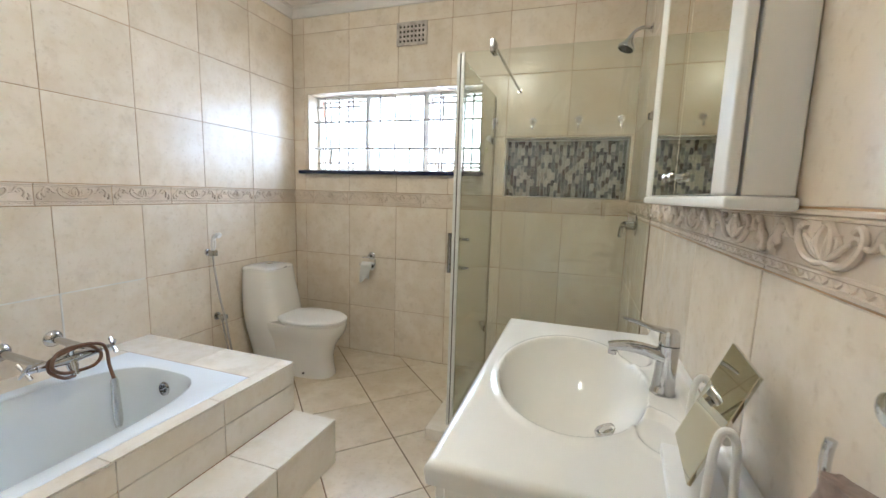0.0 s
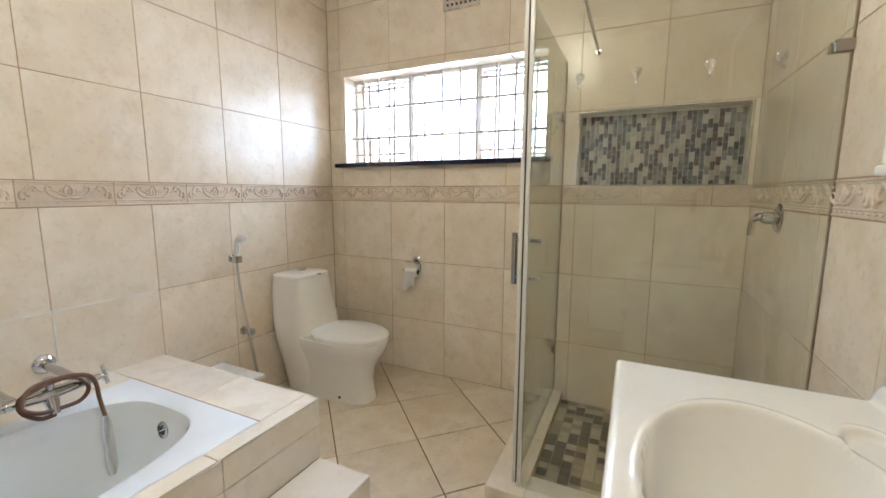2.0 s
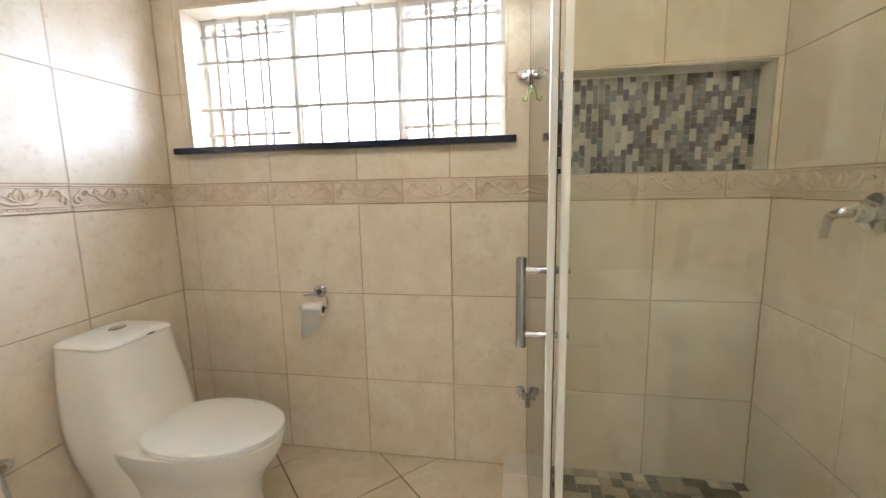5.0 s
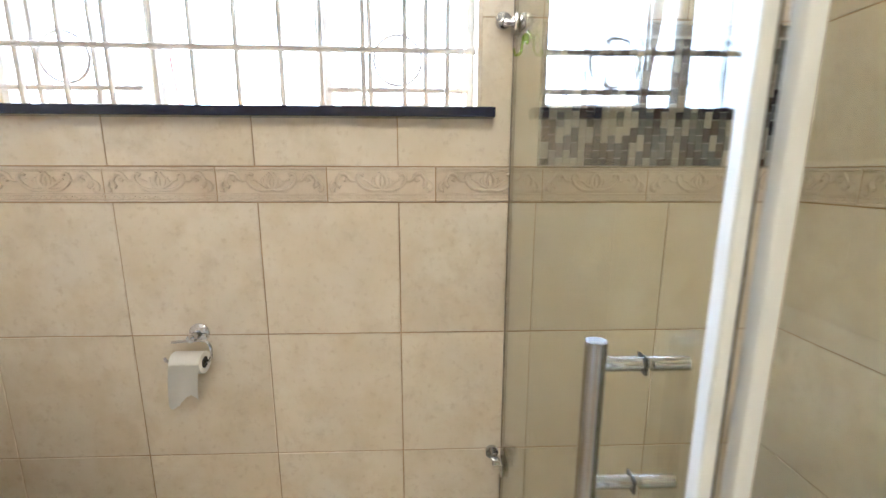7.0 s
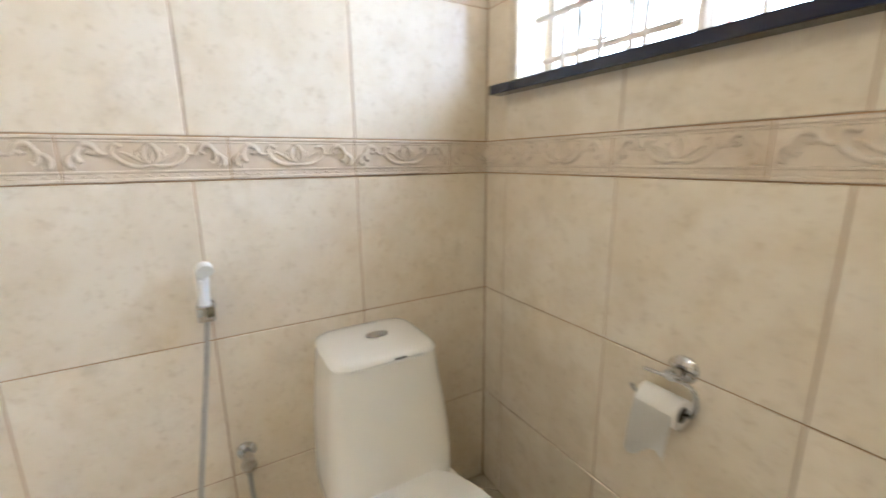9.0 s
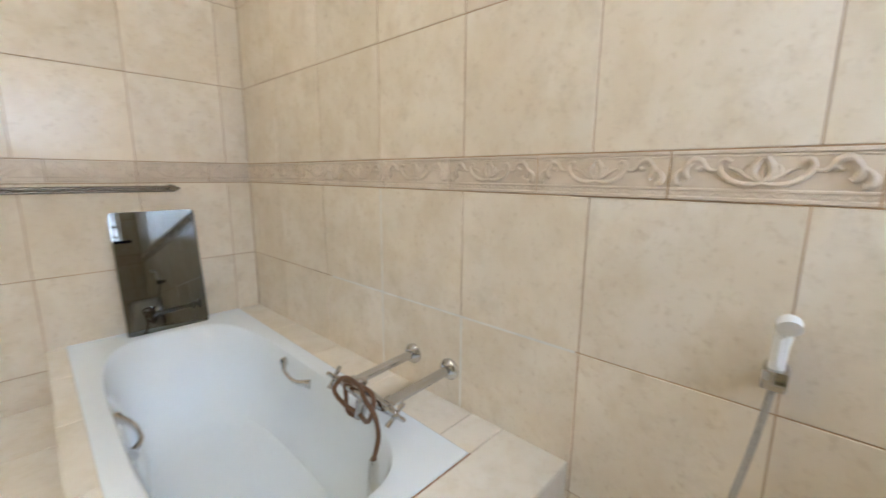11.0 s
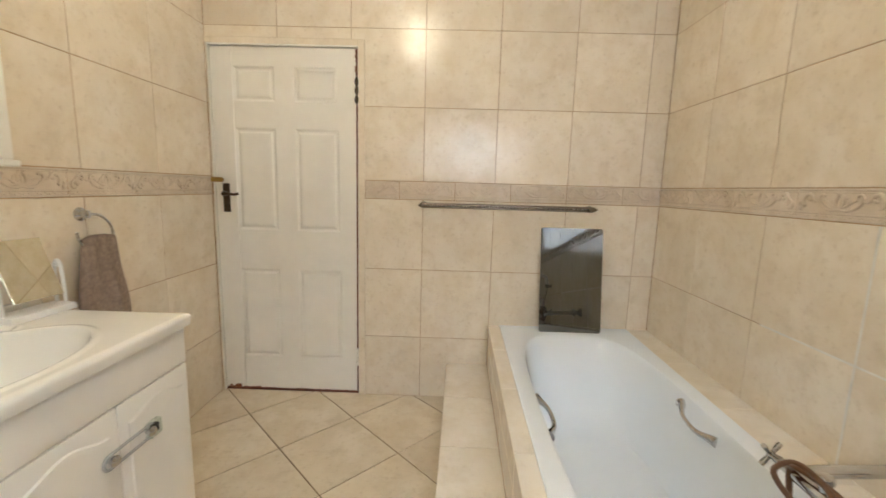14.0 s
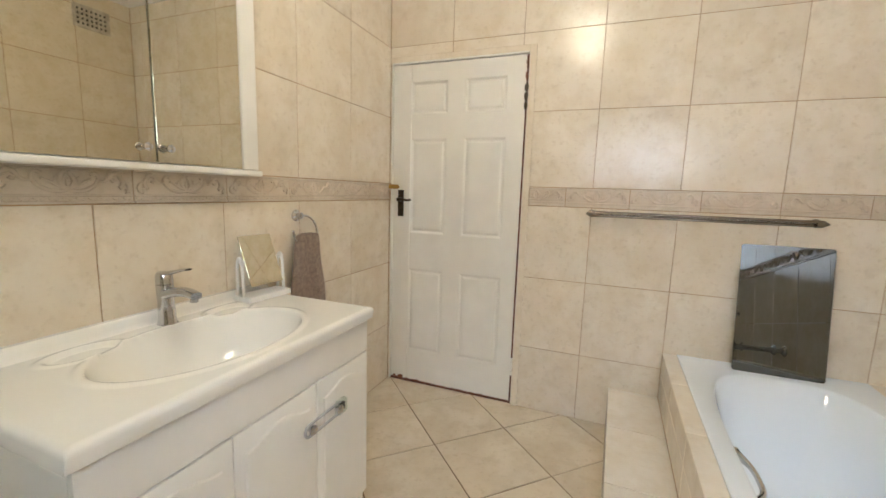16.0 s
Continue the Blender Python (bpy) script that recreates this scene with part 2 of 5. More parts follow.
def slab(bm, u0, u1, v0, v1, d, edge=0.0018):
    """A tile lying in u, v with its face at height 0 and its back at -d, its rim eased."""
    e = min(edge, (u1 - u0) / 4, (v1 - v0) / 4)
    lo = [bm.verts.new(p) for p in ((u0, v0, -d), (u1, v0, -d), (u1, v1, -d), (u0, v1, -d))]
    mi = [bm.verts.new(p) for p in ((u0, v0, -e), (u1, v0, -e), (u1, v1, -e), (u0, v1, -e))]
    hi = [bm.verts.new(p) for p in ((u0 + e, v0 + e, 0), (u1 - e, v0 + e, 0), (u1 - e, v1 - e, 0), (u0 + e, v1 - e, 0))]
    for a, b in ((lo, mi), (mi, hi)):
        for k in range(4):
            bm.faces.new((a[k], a[(k + 1) % 4], b[(k + 1) % 4], b[k]))
    bm.faces.new(hi)
    return bm


# wall frames: u runs along the wall, v up, the face looks into the room
FACE = {
    "west": Matrix(((0, 0, 1, 0), (-1, 0, 0, 0), (0, 1, 0, 0), (0, 0, 0, 1))),     # u = -y
    "north": Matrix(((-1, 0, 0, 0), (0, 0, -1, L), (0, 1, 0, 0), (0, 0, 0, 1))),   # u = -x
    "south": Matrix(((1, 0, 0, 0), (0, 0, 1, 0), (0, 1, 0, 0), (0, 0, 0, 1))),     # u = x
    "east": Matrix(((0, 0, -1, W), (1, 0, 0, 0), (0, 1, 0, 0), (0, 0, 0, 1))),     # u = y
}

# ---- the shell ----
TH = 0.009                                        # tile thickness
WIN = (0.13, 1.60, 1.487, 2.105)                  # window opening: x0, x1, z0, z1
NICHE = (1.773, 2.57, 1.322, 1.722)
DOOR = (1.735, 2.585, 0.0, 2.055)
ROWS = (0.0, 0.383, 0.803, 1.217, 1.322, 1.732, 2.145, 2.555, H)
COLS = {
    "west": [-v for v in (3.325, 2.86, 2.45, 2.04, 1.63, 1.217, 0.80, 0.387, 0.0)],
    "north": [-v for v in (W, 2.185, 1.772, 1.357, 0.94, 0.522, 0.105, 0.0)],
    "south": [0.0, 0.122, 0.533, 0.95, 1.362, 1.775, 2.187, W],
    "east": [0.0, 0.43, 0.84, 1.24, 1.652, 2.065, 2.48, 2.89, L],
}
HOLES = {"north": [(-WIN[1], -WIN[0], WIN[2], WIN[3]), (-NICHE[1], -NICHE[0], NICHE[2], NICHE[3])], "south": [DOOR], "west": [], "east": []}
SPAN = {"west": (-L, 0.0), "north": (-W, 0.0), "south": (0.0, W), "east": (0.0, L)}
WALLS = {}
for side in ("west", "north", "south", "east"):
    bm = BM()
    u0, u1 = SPAN[side]
    o = 0.2 if side in ("north", "south") else 0.0
    rects = [(u0 - o, u1 + o, -0.1, H + 0.1)]
    for hole in HOLES[side]:
        rects = cut_rects(rects, hole)
    deep = {"north": 0.235, "south": 0.14, "west": 0.2, "east": 0.2}[side]
    for a0, a1, b0, b1 in rects:
        bx(bm, a0, a1, b0, b1, -deep, -0.0024)
    ob = part("wall_" + side, bm, GROUT)
    ob.matrix_world = FACE[side]
    tagged(ob, "bathroom wall covered in cream glazed tiles", "wall", kind="structure")
    WALLS[side] = ob
floor = part("floor", box(-0.2, W + 0.2, -0.14, L + 0.2, -0.2, -0.004), FGROUT)
tagged(floor, "floor of cream tiles laid diagonally with brown joints", "floor", kind="structure")
ceil = part("ceiling", box(-0.2, W + 0.2, -0.14, L + 0.235, H, H + 0.15), PLASTER)
tagged(ceil, "plain white plastered ceiling", "ceiling", kind="structure")
bm = BM()
for seg_ in (((0, 0), (0, L)), ((0, L), (W, L)), ((W, L), (W, 0)), ((W, 0), (0, 0))):
    (xa, ya), (xb, yb) = seg_
    nx, ny = -(yb - ya), xb - xa
    ln = math.hypot(nx, ny)
    nx, ny = -nx / ln, -ny / ln
    prof = [(0, 0), (0.012, 0), (0.018, 0.018), (0.045, 0.05), (0.06, 0.055), (0.06, 0.07), (0, 0.07)]
    ra = [bm.verts.new((xa + nx * p, ya + ny * p, H - 0.07 + q)) for p, q in prof]
    rb = [bm.verts.new((xb + nx * p, yb + ny * p, H - 0.07 + q)) for p, q in prof]
    for k in range(len(prof) - 1):
        bm.faces.new((ra[k], ra[k + 1], rb[k + 1], rb[k]))
bmesh.ops.recalc_face_normals(bm, faces=bm.faces)
tagged(part("trim_cornice", bm, PLASTER), "white plaster cornice under the ceiling", "cornice", kind="structure")
tagged(part("threshold", box(1.6, W + 0.1, -1.6, -0.145, -0.2, -0.01), STONE), "passage floor behind the closed door", "floor", kind="structure")


# ---- window, reveal, sill, burglar bars ----
wx0, wx1, wz0, wz1 = WIN
WY = L + 0.15
reveal = thing("window_reveal", "cream tiled reveal around the window opening", "window reveal", kind="structure")
for name, b in (("side_tile", (wx0 - 0.0, wx0 + 0.012, L + 0.002, WY, wz0, wz1 - 0.012)), ("side_tile", (wx1 - 0.012, wx1, L + 0.002, WY, wz0, wz1 - 0.012))):
    part(name, box(*b, 0.0015, 1), TILE, reveal)
for a, b in ((wx0, 0.52), (0.523, 0.94), (0.943, 1.357), (1.36, wx1)):
    part("soffit_tile", box(a, b, L + 0.002, WY, wz1 - 0.012, wz1, 0.0015, 1), TILE, reveal)
sill = part("window_sill", box(0.07, 1.636, L - 0.045, WY + 0.02, 1.458, 1.4865, 0.004), SILL)
tagged(sill, "dark blue-black tiled window sill", "window sill", kind="structure")


def frame_bars(bm, x0, x1, z0, z1, y, w, d):
    """A rectangle of steel bars in the plane y."""
    bx(bm, x0, x1, y, y + d, z1 - w, z1, 0.002, 1)
    bx(bm, x0, x1, y, y + d, z0, z0 + w, 0.002, 1)
    bx(bm, x0, x0 + w, y, y + d, z0 + w, z1 - w, 0.002, 1)
    bx(bm, x1 - w, x1, y, y + d, z0 + w, z1 - w, 0.002, 1)
    return bm


window = thing("window_1", "steel window with two open top-hung casements, peeling cream paint", "window", kind="structure")
bm = frame_bars(BM(), wx0 + 0.012, wx1 - 0.012, wz0, wz1 - 0.012, WY - 0.02, 0.022, 0.035)
bx(bm, 0.594, 0.638, WY - 0.02, WY + 0.015, wz0 + 0.022, wz1 - 0.034, 0.002, 1)
bx(bm, 1.100, 1.146, WY - 0.02, WY + 0.015, wz0 + 0.022, wz1 - 0.034, 0.002, 1)
part("window_frame", bm, FRAMEP, window)
p = part("pane", box(0.638, 1.100, WY - 0.002, WY + 0.002, wz0 + 0.022, wz1 - 0.034), PANE, window)
p.visible_shadow = False
for x0, x1, ang in ((0.165, 0.597, 9), (1.146, 1.565, 13)):
    z1_ = wz1 - 0.036
    hgt = z1_ - wz0 - 0.024
    bm = frame_bars(BM(), x0, x1, -hgt, 0, 0.0, 0.02, 0.025)
    cas = part("casement", bm, FRAMEP, window, "cream steel casement propped open outwards")
    cas.matrix_world = pose(0, WY + 0.018, z1_, ang)
    e = part("edge_strip", bx(box(x0 - 0.004, x0 + 0.006, 0.002, 0.03, -hgt, 0), x1 - 0.006, x1 + 0.004, 0.002, 0.03, -hgt, 0), RUST, cas, "red oxide painted casement edge")
    pn = part("pane", box(x0 + 0.02, x1 - 0.02, 0.010, 0.014, -hgt + 0.02, -0.02), PANE, cas)
    pn.visible_shadow = False
    xm = (x0 + x1) / 2
    st = BM()
    cyl(st, (xm - 0.06, WY - 0.03, wz0 + 0.015), (xm + 0.09, WY - 0.03, wz0 + 0.03), 0.004, 8)
    cyl(st, (xm + 0.05, WY - 0.03, wz0 + 0.004), (xm + 0.05, WY - 0.03, wz0 + 0.05), 0.005, 8)
    part("stay", st, FRAMEP, window, "steel casement stay on its pin")
bars = thing("burglar_bars", "cream painted iron burglar bars with scroll rings", "burglar bars", at=(0.86, L + 0.08, wz0))
BY = L + 0.085


def bar(name, a, b, r, seg=8):
    ob = part(name, cyl(BM(), a, b, r, seg), IRON, bars)
    ob.matrix_parent_inverse = Matrix.Translation(bars.location).inverted()
    return ob


for z in (1.672, 1.885):
    bar("rail", (wx0 + 0.0125, BY, z), (wx1 - 0.0125, BY, z - 0.008), 0.009)
for x in (0.24, 0.37, 0.50, 0.635, 0.745, 0.875, 1.005, 1.125, 1.25, 1.375, 1.505):
    bar("upright", (x, BY + 0.008, wz0 + 0.002), (x + 0.004, BY + 0.008, wz1 - 0.025), 0.0082)
for xc in (0.37, 1.355):
    for z in (1.555, 2.005):
        bar("cross_bar", (xc - 0.215, BY + 0.02, z), (xc + 0.215, BY + 0.02, z), 0.0085)
    for dx in (-0.085, 0.085):
        bar("flat_bar", (xc + dx, BY + 0.02, 1.5), (xc + dx, BY + 0.02, 2.06), 0.0085)
    for z in (1.64, 1.925):
        pts = [(xc + 0.072 * math.cos(t), BY + 0.016, z + 0.072 * math.sin(t)) for t in [2 * math.pi * k / 28 for k in range(28)]]
        ob = part("ring", tube(BM(), pts, 0.0048, 6, closed=True), IRON, bars)
        ob.matrix_parent_inverse = Matrix.Translation(bars.location).inverted()
back = Mat("bright_hazy_sky")
back.b.inputs["Emission Color"].default_value = c3(0.87, 0.93, 1.0)
back.b.inputs["Emission Strength"].default_value = 8.5
tagged(part("backdrop", box(-9, 11, L + 6.0, L + 6.1, -2, 9), back.set(c3(0.8, 0.8, 0.8), 0.9)), "bright white daylight beyond the window", "backdrop", kind="structure")
tagged(part("ground", box(-400, 400, -400, 400, -0.6, -0.25), STONE), "pale paved ground outside", "ground", kind="structure")

# ---- air vent ----
vent = thing("air_vent", "white air vent with square holes high on the wall", "vent", at=(1.05, L, 2.475))
nx_, nz_ = 7, 4
vx0, vx1, vz0, vz1 = -0.12, 0.12, -0.083, 0.08
VENTP = plain("dusty_vent_paint", (0.66, 0.59, 0.50), 0.5, vary=0.35, scale=25)
for k in range(nx_ + 1):
    x = vx0 + 0.016 + (vx1 - vx0 - 0.032) * k / nx_
    part("grid_bar", box(x - 0.0065, x + 0.0065, -0.012, 0.0, vz0 + 0.01, vz1 - 0.01), VENTP, vent)
for k in range(nz_ + 1):
    z = vz0 + 0.016 + (vz1 - vz0 - 0.032) * k / nz_
    part("grid_bar", box(vx0 + 0.01, vx1 - 0.01, -0.0105, 0.0, z - 0.007, z + 0.007), VENTP, vent)
part("rim", frame_bars(BM(), vx0, vx1, vz0, vz1, -0.013, 0.014, 0.012), VENTP, vent)
# black sheet paints the shade behind the vent's holes
vent_back = part("dark_backing", box(vx0 + 0.012, vx1 - 0.012, -0.002, 0.0025, vz0 + 0.012, vz1 - 0.012), DARK, vent)

other = copy_thing(vent, pose(0.0, 0.28, 2.485, 0, 0, 90))
tagged(other, "dirty white air vent high beside the corner", "vent")

# ---- niche with mosaic ----
MOS = Mat("mixed_mosaic_chips")
inf = MOS.n("ShaderNodeObjectInfo")
r_ = MOS.n("ShaderNodeValToRGB")
r_.color_ramp.interpolation = "CONSTANT"
els = r_.color_ramp.elements
shades = [(0.0, (0.030, 0.028, 0.040)), (0.17, (0.075, 0.052, 0.048)), (0.30, (0.12, 0.125, 0.14)), (0.50, (0.21, 0.21, 0.20)), (0.64, (0.40, 0.365, 0.30)), (0.86, (0.52, 0.48, 0.41))]
while len(els) < len(shades):
    els.new(0.5)
for e, (p_, c_) in zip(els, shades):
    e.position, e.color = p_, c_ + (1,)
MOS.link(inf.outputs["Random"], r_.inputs[0])
MOSM = MOS.set(MOS.mix(MOS.ramp(MOS.noise(40, 3), [(0.4, c3(0, 0, 0)), (0.85, c3(0.2, 0.2, 0.2))]), r_.outputs[0], c3(0.5, 0.47, 0.4)), 0.22)
nx0, nx1, nz0, nz1 = NICHE
ND = 0.09
niche = thing("shower_niche", "recessed tiled shower niche lined with a grey and cream mosaic", "niche", kind="structure")
bm = BM()
bx(bm, nx0, nx0 + 0.004, L + 0.001, L + ND, nz0 + 0.004, nz1 - 0.004)
bx(bm, nx1 - 0.004, nx1, L + 0.001, L + ND, nz0 + 0.004, nz1 - 0.004)
bx(bm, nx0, nx1, L + 0.001, L + ND, nz0, nz0 + 0.004)
bx(bm, nx0, nx1, L + 0.001, L + ND, nz1 - 0.004, nz1)
part("lining", bm, DECKT, niche)
part("backing", box(nx0, nx1, L + ND, L + ND + 0.03, nz0, nz1), GROUTW, niche)
part("metal_edge", frame_bars(BM(), nx0 - 0.004, nx1 + 0.004, nz0 - 0.004, nz1 + 0.004, L - 0.004, 0.008, 0.006), ALU, niche, "thin metal edge trim")
cw, chh = 0.0238, 0.0478


def chip_mesh(name, w, h, d, material):
    bm = BM()
    slab(bm, 0, w, 0, h, d, 0.001)
    me = bpy.data.meshes.new(name)
    bm.to_mesh(me)
    bm.free()
    me.materials.append(material)
    return me


chip, chip_half = chip_mesh("mosaic_chip", cw - 0.0016, chh - 0.0016, 0.004, MOSM), chip_mesh("mosaic_chip", cw - 0.0016, chh / 2 - 0.0016, 0.004, MOSM)
MN = Matrix(((1, 0, 0, 0), (0, 0, -1, 0), (0, 1, 0, 0), (0, 0, 0, 1)))
for i in range(33):
    z = nz0 + 0.006
    first = i % 2
    while z < nz1 - 0.012:
        half = first or z + chh > nz1 - 0.004
        ob = new("mosaic_chip", chip_half if half else chip)
        ob.parent = niche
        ob.matrix_local = Matrix.Translation((nx0 + 0.006 + i * cw, L + ND - 0.004, z)) @ MN
        z += chh / 2 if half else chh
        first = 0

# ---- shower: kerb, floor, glass ----
GX, GY, GT = 1.692, 2.405, 2.0
kerb = thing("shower_kerb", "low tiled kerb around the shower floor", "kerb", kind="structure")
part("kerb_core", bx(box(1.592, 1.745, 2.362, L - 0.001, -0.003, 0.06), 1.745, W - 0.001, 2.362, 2.488, -0.003, 0.06), GROUT, kerb)
for a, b in ((2.358, 2.76), (2.763, 3.17), (3.173, L - 0.001)):
    part("kerb_tile", box(1.588, 1.748, a, b, 0.0601, 0.067, 0.0015, 1), DECKT, kerb)
    part("kerb_tile", box(1.586, 1.5918, a, b, 0.0, 0.0645, 0.0012, 1), DECKT, kerb)
for a, b in ((1.7485, 2.16), (2.163, W - 0.001)):
    part("kerb_tile", box(a, b, 2.358, 2.492, 0.0601, 0.067, 0.0015, 1), DECKT, kerb)
for a, b in ((1.588, 1.999), (2.002, 2.41), (2.413, W - 0.001)):
    part("kerb_tile", box(a, b, 2.354, 2.3615, 0.0, 0.0645, 0.0012, 1), DECKT, kerb)
SFM = Mat("shower_floor_chips")
inf = SFM.n("ShaderNodeObjectInfo")
r_ = SFM.n("ShaderNodeValToRGB")
r_.color_ramp.interpolation = "CONSTANT"
els = r_.color_ramp.elements
shades = [(0.0, (0.06, 0.05, 0.04)), (0.40, (0.34, 0.29, 0.20)), (0.62, (0.50, 0.44, 0.31)), (0.84, (0.29, 0.25, 0.17))]
while len(els) < len(shades):
    els.new(0.5)
for e, (p_, c_) in zip(els, shades):
    e.position, e.color = p_, c_ + (1,)
SFM.link(inf.outputs["Random"], r_.inputs[0])
SFMM = SFM.set(SFM.mix(SFM.ramp(SFM.noise(30, 3), [(0.35, c3(0, 0, 0)), (0.8, c3(0.2, 0.2, 0.2))]), r_.outputs[0], c3(0.45, 0.39, 0.28)), 0.35)
sfloor = part("shower_floor", box(1.7455, W - 0.0005, 2.4885, L - 0.0005, -0.002, 0.012), plain("shower_floor_grout", (0.42, 0.37, 0.28), 0.9, vary=0.3, scale=10))
tagged(sfloor, "shower floor of small brown and beige mosaic squares", "shower floor", kind="structure")
fm = chip_mesh("floor_chip", 0.046, 0.046, 0.006, SFMM)
for i in range(17):
    for j in range(17):
        if 1.7465 + i * 0.05 + 0.046 > W or 2.49 + j * 0.049 + 0.046 > L:
            continue
        ob = new("floor_chip", fm)
        ob.parent = sfloor
        ob.location = (1.7465 + i * 0.05, 2.49 + j * 0.049, 0.016)
drain = thing("shower_drain", "round chrome drain in the shower floor", "drain", at=(2.2, 2.9, 0.017))
part("grate", lathe(BM(), [(0.0495, 0), (0.05, 0.002), (0.045, 0.004), (0.01, 0.0035)], (0, 0, 0), (0, 0, 1)), STEEL, drain)

shower = thing("shower_enclosure", "frameless greenish glass shower enclosure with a hinged door", "shower screen", at=(GX, GY, 0.067))
INV = Matrix.Translation(shower.location).inverted()


def sp(name, bm, material, label="", parent=None, smooth=False):
    ob = part(name, bm, material, parent or shower, label, smooth)
    if parent is None:
        ob.matrix_parent_inverse = INV
    return ob


g1 = sp("fixed_panel", box(1.7255, W - 0.003, GY - 0.004, GY + 0.004, 0.068, GT, 0.0008, 1), GLASS, "fixed clear glass panel")
g2 = sp("glass_door", box(GX - 0.004, GX + 0.004, GY + 0.02, L - 0.012, 0.08, GT, 0.0008, 1), GLASS, "clear glass door")
g1.visible_shadow = g2.visible_shadow = False
sp("edge_seal", box(1.709, 1.725, GY - 0.008, GY + 0.008, 0.068, GT, 0.003, 2), SEALP, "milky edge profile of the fixed panel", smooth=True)
sp("door_seal", box(GX - 0.006, GX + 0.008, GY + 0.004, GY + 0.022, 0.075, GT, 0.002, 1), SEALP, "milky magnetic seal of the door")
# dark strip paints in the shade of the gap between the seals
sp("seal_gap_strip", box(GX + 0.0082, GX + 0.0105, GY + 0.006, GY + 0.022, 0.075, GT), DARKM, "dark strip painting the shaded gap between the two seals")
sp("wall_seal", box(GX - 0.005, GX + 0.006, L - 0.0115, L - 0.001, 0.08, GT), plain("dirty_silicone", (0.34, 0.27, 0.19), 0.6, vary=0.4, scale=9), "dirty silicone strip between door and wall")
sp("sweep_seal", box(GX - 0.006, GX + 0.006, GY + 0.022, L - 0.015, 0.069, 0.083, 0.001, 1), CLEARP, "clear sweep under the door")
sp("wall_profile", box(W - 0.0045, W - 0.001, GY - 0.006, GY + 0.006, 0.068, GT), plain("stained_silicone", (0.34, 0.24, 0.15), 0.7, vary=0.45, scale=14), "stained dark silicone joint at the wall")
hd = sp("door_handle", cyl(BM(), (1.638, 2.532, 0.898), (1.638, 2.532, 1.115), 0.0125, 20), STEEL, "brushed steel bar handle", smooth=True)
for z in (0.929, 1.086):
    bm = BM()
    cyl(bm, (1.642, 2.532, z), (1.6955, 2.532, z), 0.0085, 16)
    cyl(bm, (1.7045, 2.532, z), (1.748, 2.532, z), 0.0085, 16)
    so = sp("standoff", bm, CHROME, "chrome standoff through the glass", smooth=True)
    sp("washer", bx(BM(), 1.6935, 1.6958, 2.521, 2.543, z - 0.011, z + 0.011, 0.002, 1), DARK)
for z in (0.355, 1.70):
    bm = BM()
    cyl(bm, (GX - 0.035, L - 0.012, z + 0.02), (GX - 0.035, L - 0.0005, z + 0.02), 0.022, 20)
    cyl(bm, (GX - 0.03, L - 0.035, z + 0.018), (GX - 0.03, L - 0.008, z + 0.018), 0.011, 16)
    bx(bm, GX - 0.016, GX - 0.0045, L - 0.075, L - 0.02, z - 0.025, z + 0.02, 0.004)
    bx(bm, GX - 0.04, GX - 0.01, L - 0.045, L - 0.03, z - 0.005, z + 0.015, 0.004)
    bx(bm, GX + 0.0045, GX + 0.013, L - 0.075, L - 0.02, z - 0.025, z + 0.02, 0.004)
    sp("hinge", bm, CHROME, "chrome wall hinge", smooth=True)
bm = BM()
cyl(bm, (1.86, GY + 0.03, 2.03), (1.856, L - 0.012, 2.03), 0.0075, 16)
cyl(bm, (1.856, L - 0.016, 2.03), (1.856, L - 0.0005, 2.03), 0.014, 16)
bx(bm, 1.85, 1.871, GY - 0.022, GY - 0.0045, 1.985, 2.045, 0.003)
bx(bm, 1.85, 1.871, GY + 0.0045, GY + 0.06, 1.99, 2.043, 0.003)
bx(bm, 1.85, 1.871, GY - 0.015, GY + 0.02, 2.006, 2.043, 0.003)
sp("stabiliser_bar", bm, STEEL, "brushed steel stabiliser bar to the wall", smooth=True)
bm = BM()
bx(bm, W - 0.045, W - 0.001, GY - 0.016, GY - 0.0045, 1.665, 1.697, 0.003)
bx(bm, W - 0.05, W - 0.001, GY + 0.0045, GY + 0.02, 1.665, 1.695, 0.003)
sp("wall_bracket", bm, STEEL, "brushed steel glass clamp at the wall")


HOOKP = glass("clear_hook_plastic", c3(0.95, 0.95, 0.94), 4.0)


def hook(x, y, z, nx, ny, material, label):
    """A clear stick-on hook; n points away from the glass."""
    hk = thing("suction_hook", label, "hook", "hooks on the shower glass", at=(x, y, z))
    bm = BM()
    lathe(bm, [(0.0165, 0), (0.016, 0.003), (0.010, 0.006), (0.007, 0.012), (0.004, 0.013)], (0, 0, 0), (nx, ny, 0), 20)
    part("cup", bm, material, hk, smooth=True)
    pts = spline([(nx * 0.012, ny * 0.012, 0.002), (nx * 0.014, ny * 0.014, -0.018), (nx * 0.018, ny * 0.018, -0.036), (nx * 0.03, ny * 0.03, -0.04), (nx * 0.034, ny * 0.034, -0.026)], 5)
    part("prong", tube(BM(), pts, 0.0035, 8), material, hk, smooth=True)


for x in (1.885, 2.065, 2.265, 2.44):
    hook(x, GY - 0.0042, 1.672, 0, -1, HOOKP, "clear plastic suction hook on the shower glass")
GREENP = glass("yellow_green_plastic", c3(0.72, 0.85, 0.35))
hook(GX - 0.0042, 3.145, 1.625, -1, 0, GREENP, "yellow-green clear plastic hook on the glass door")

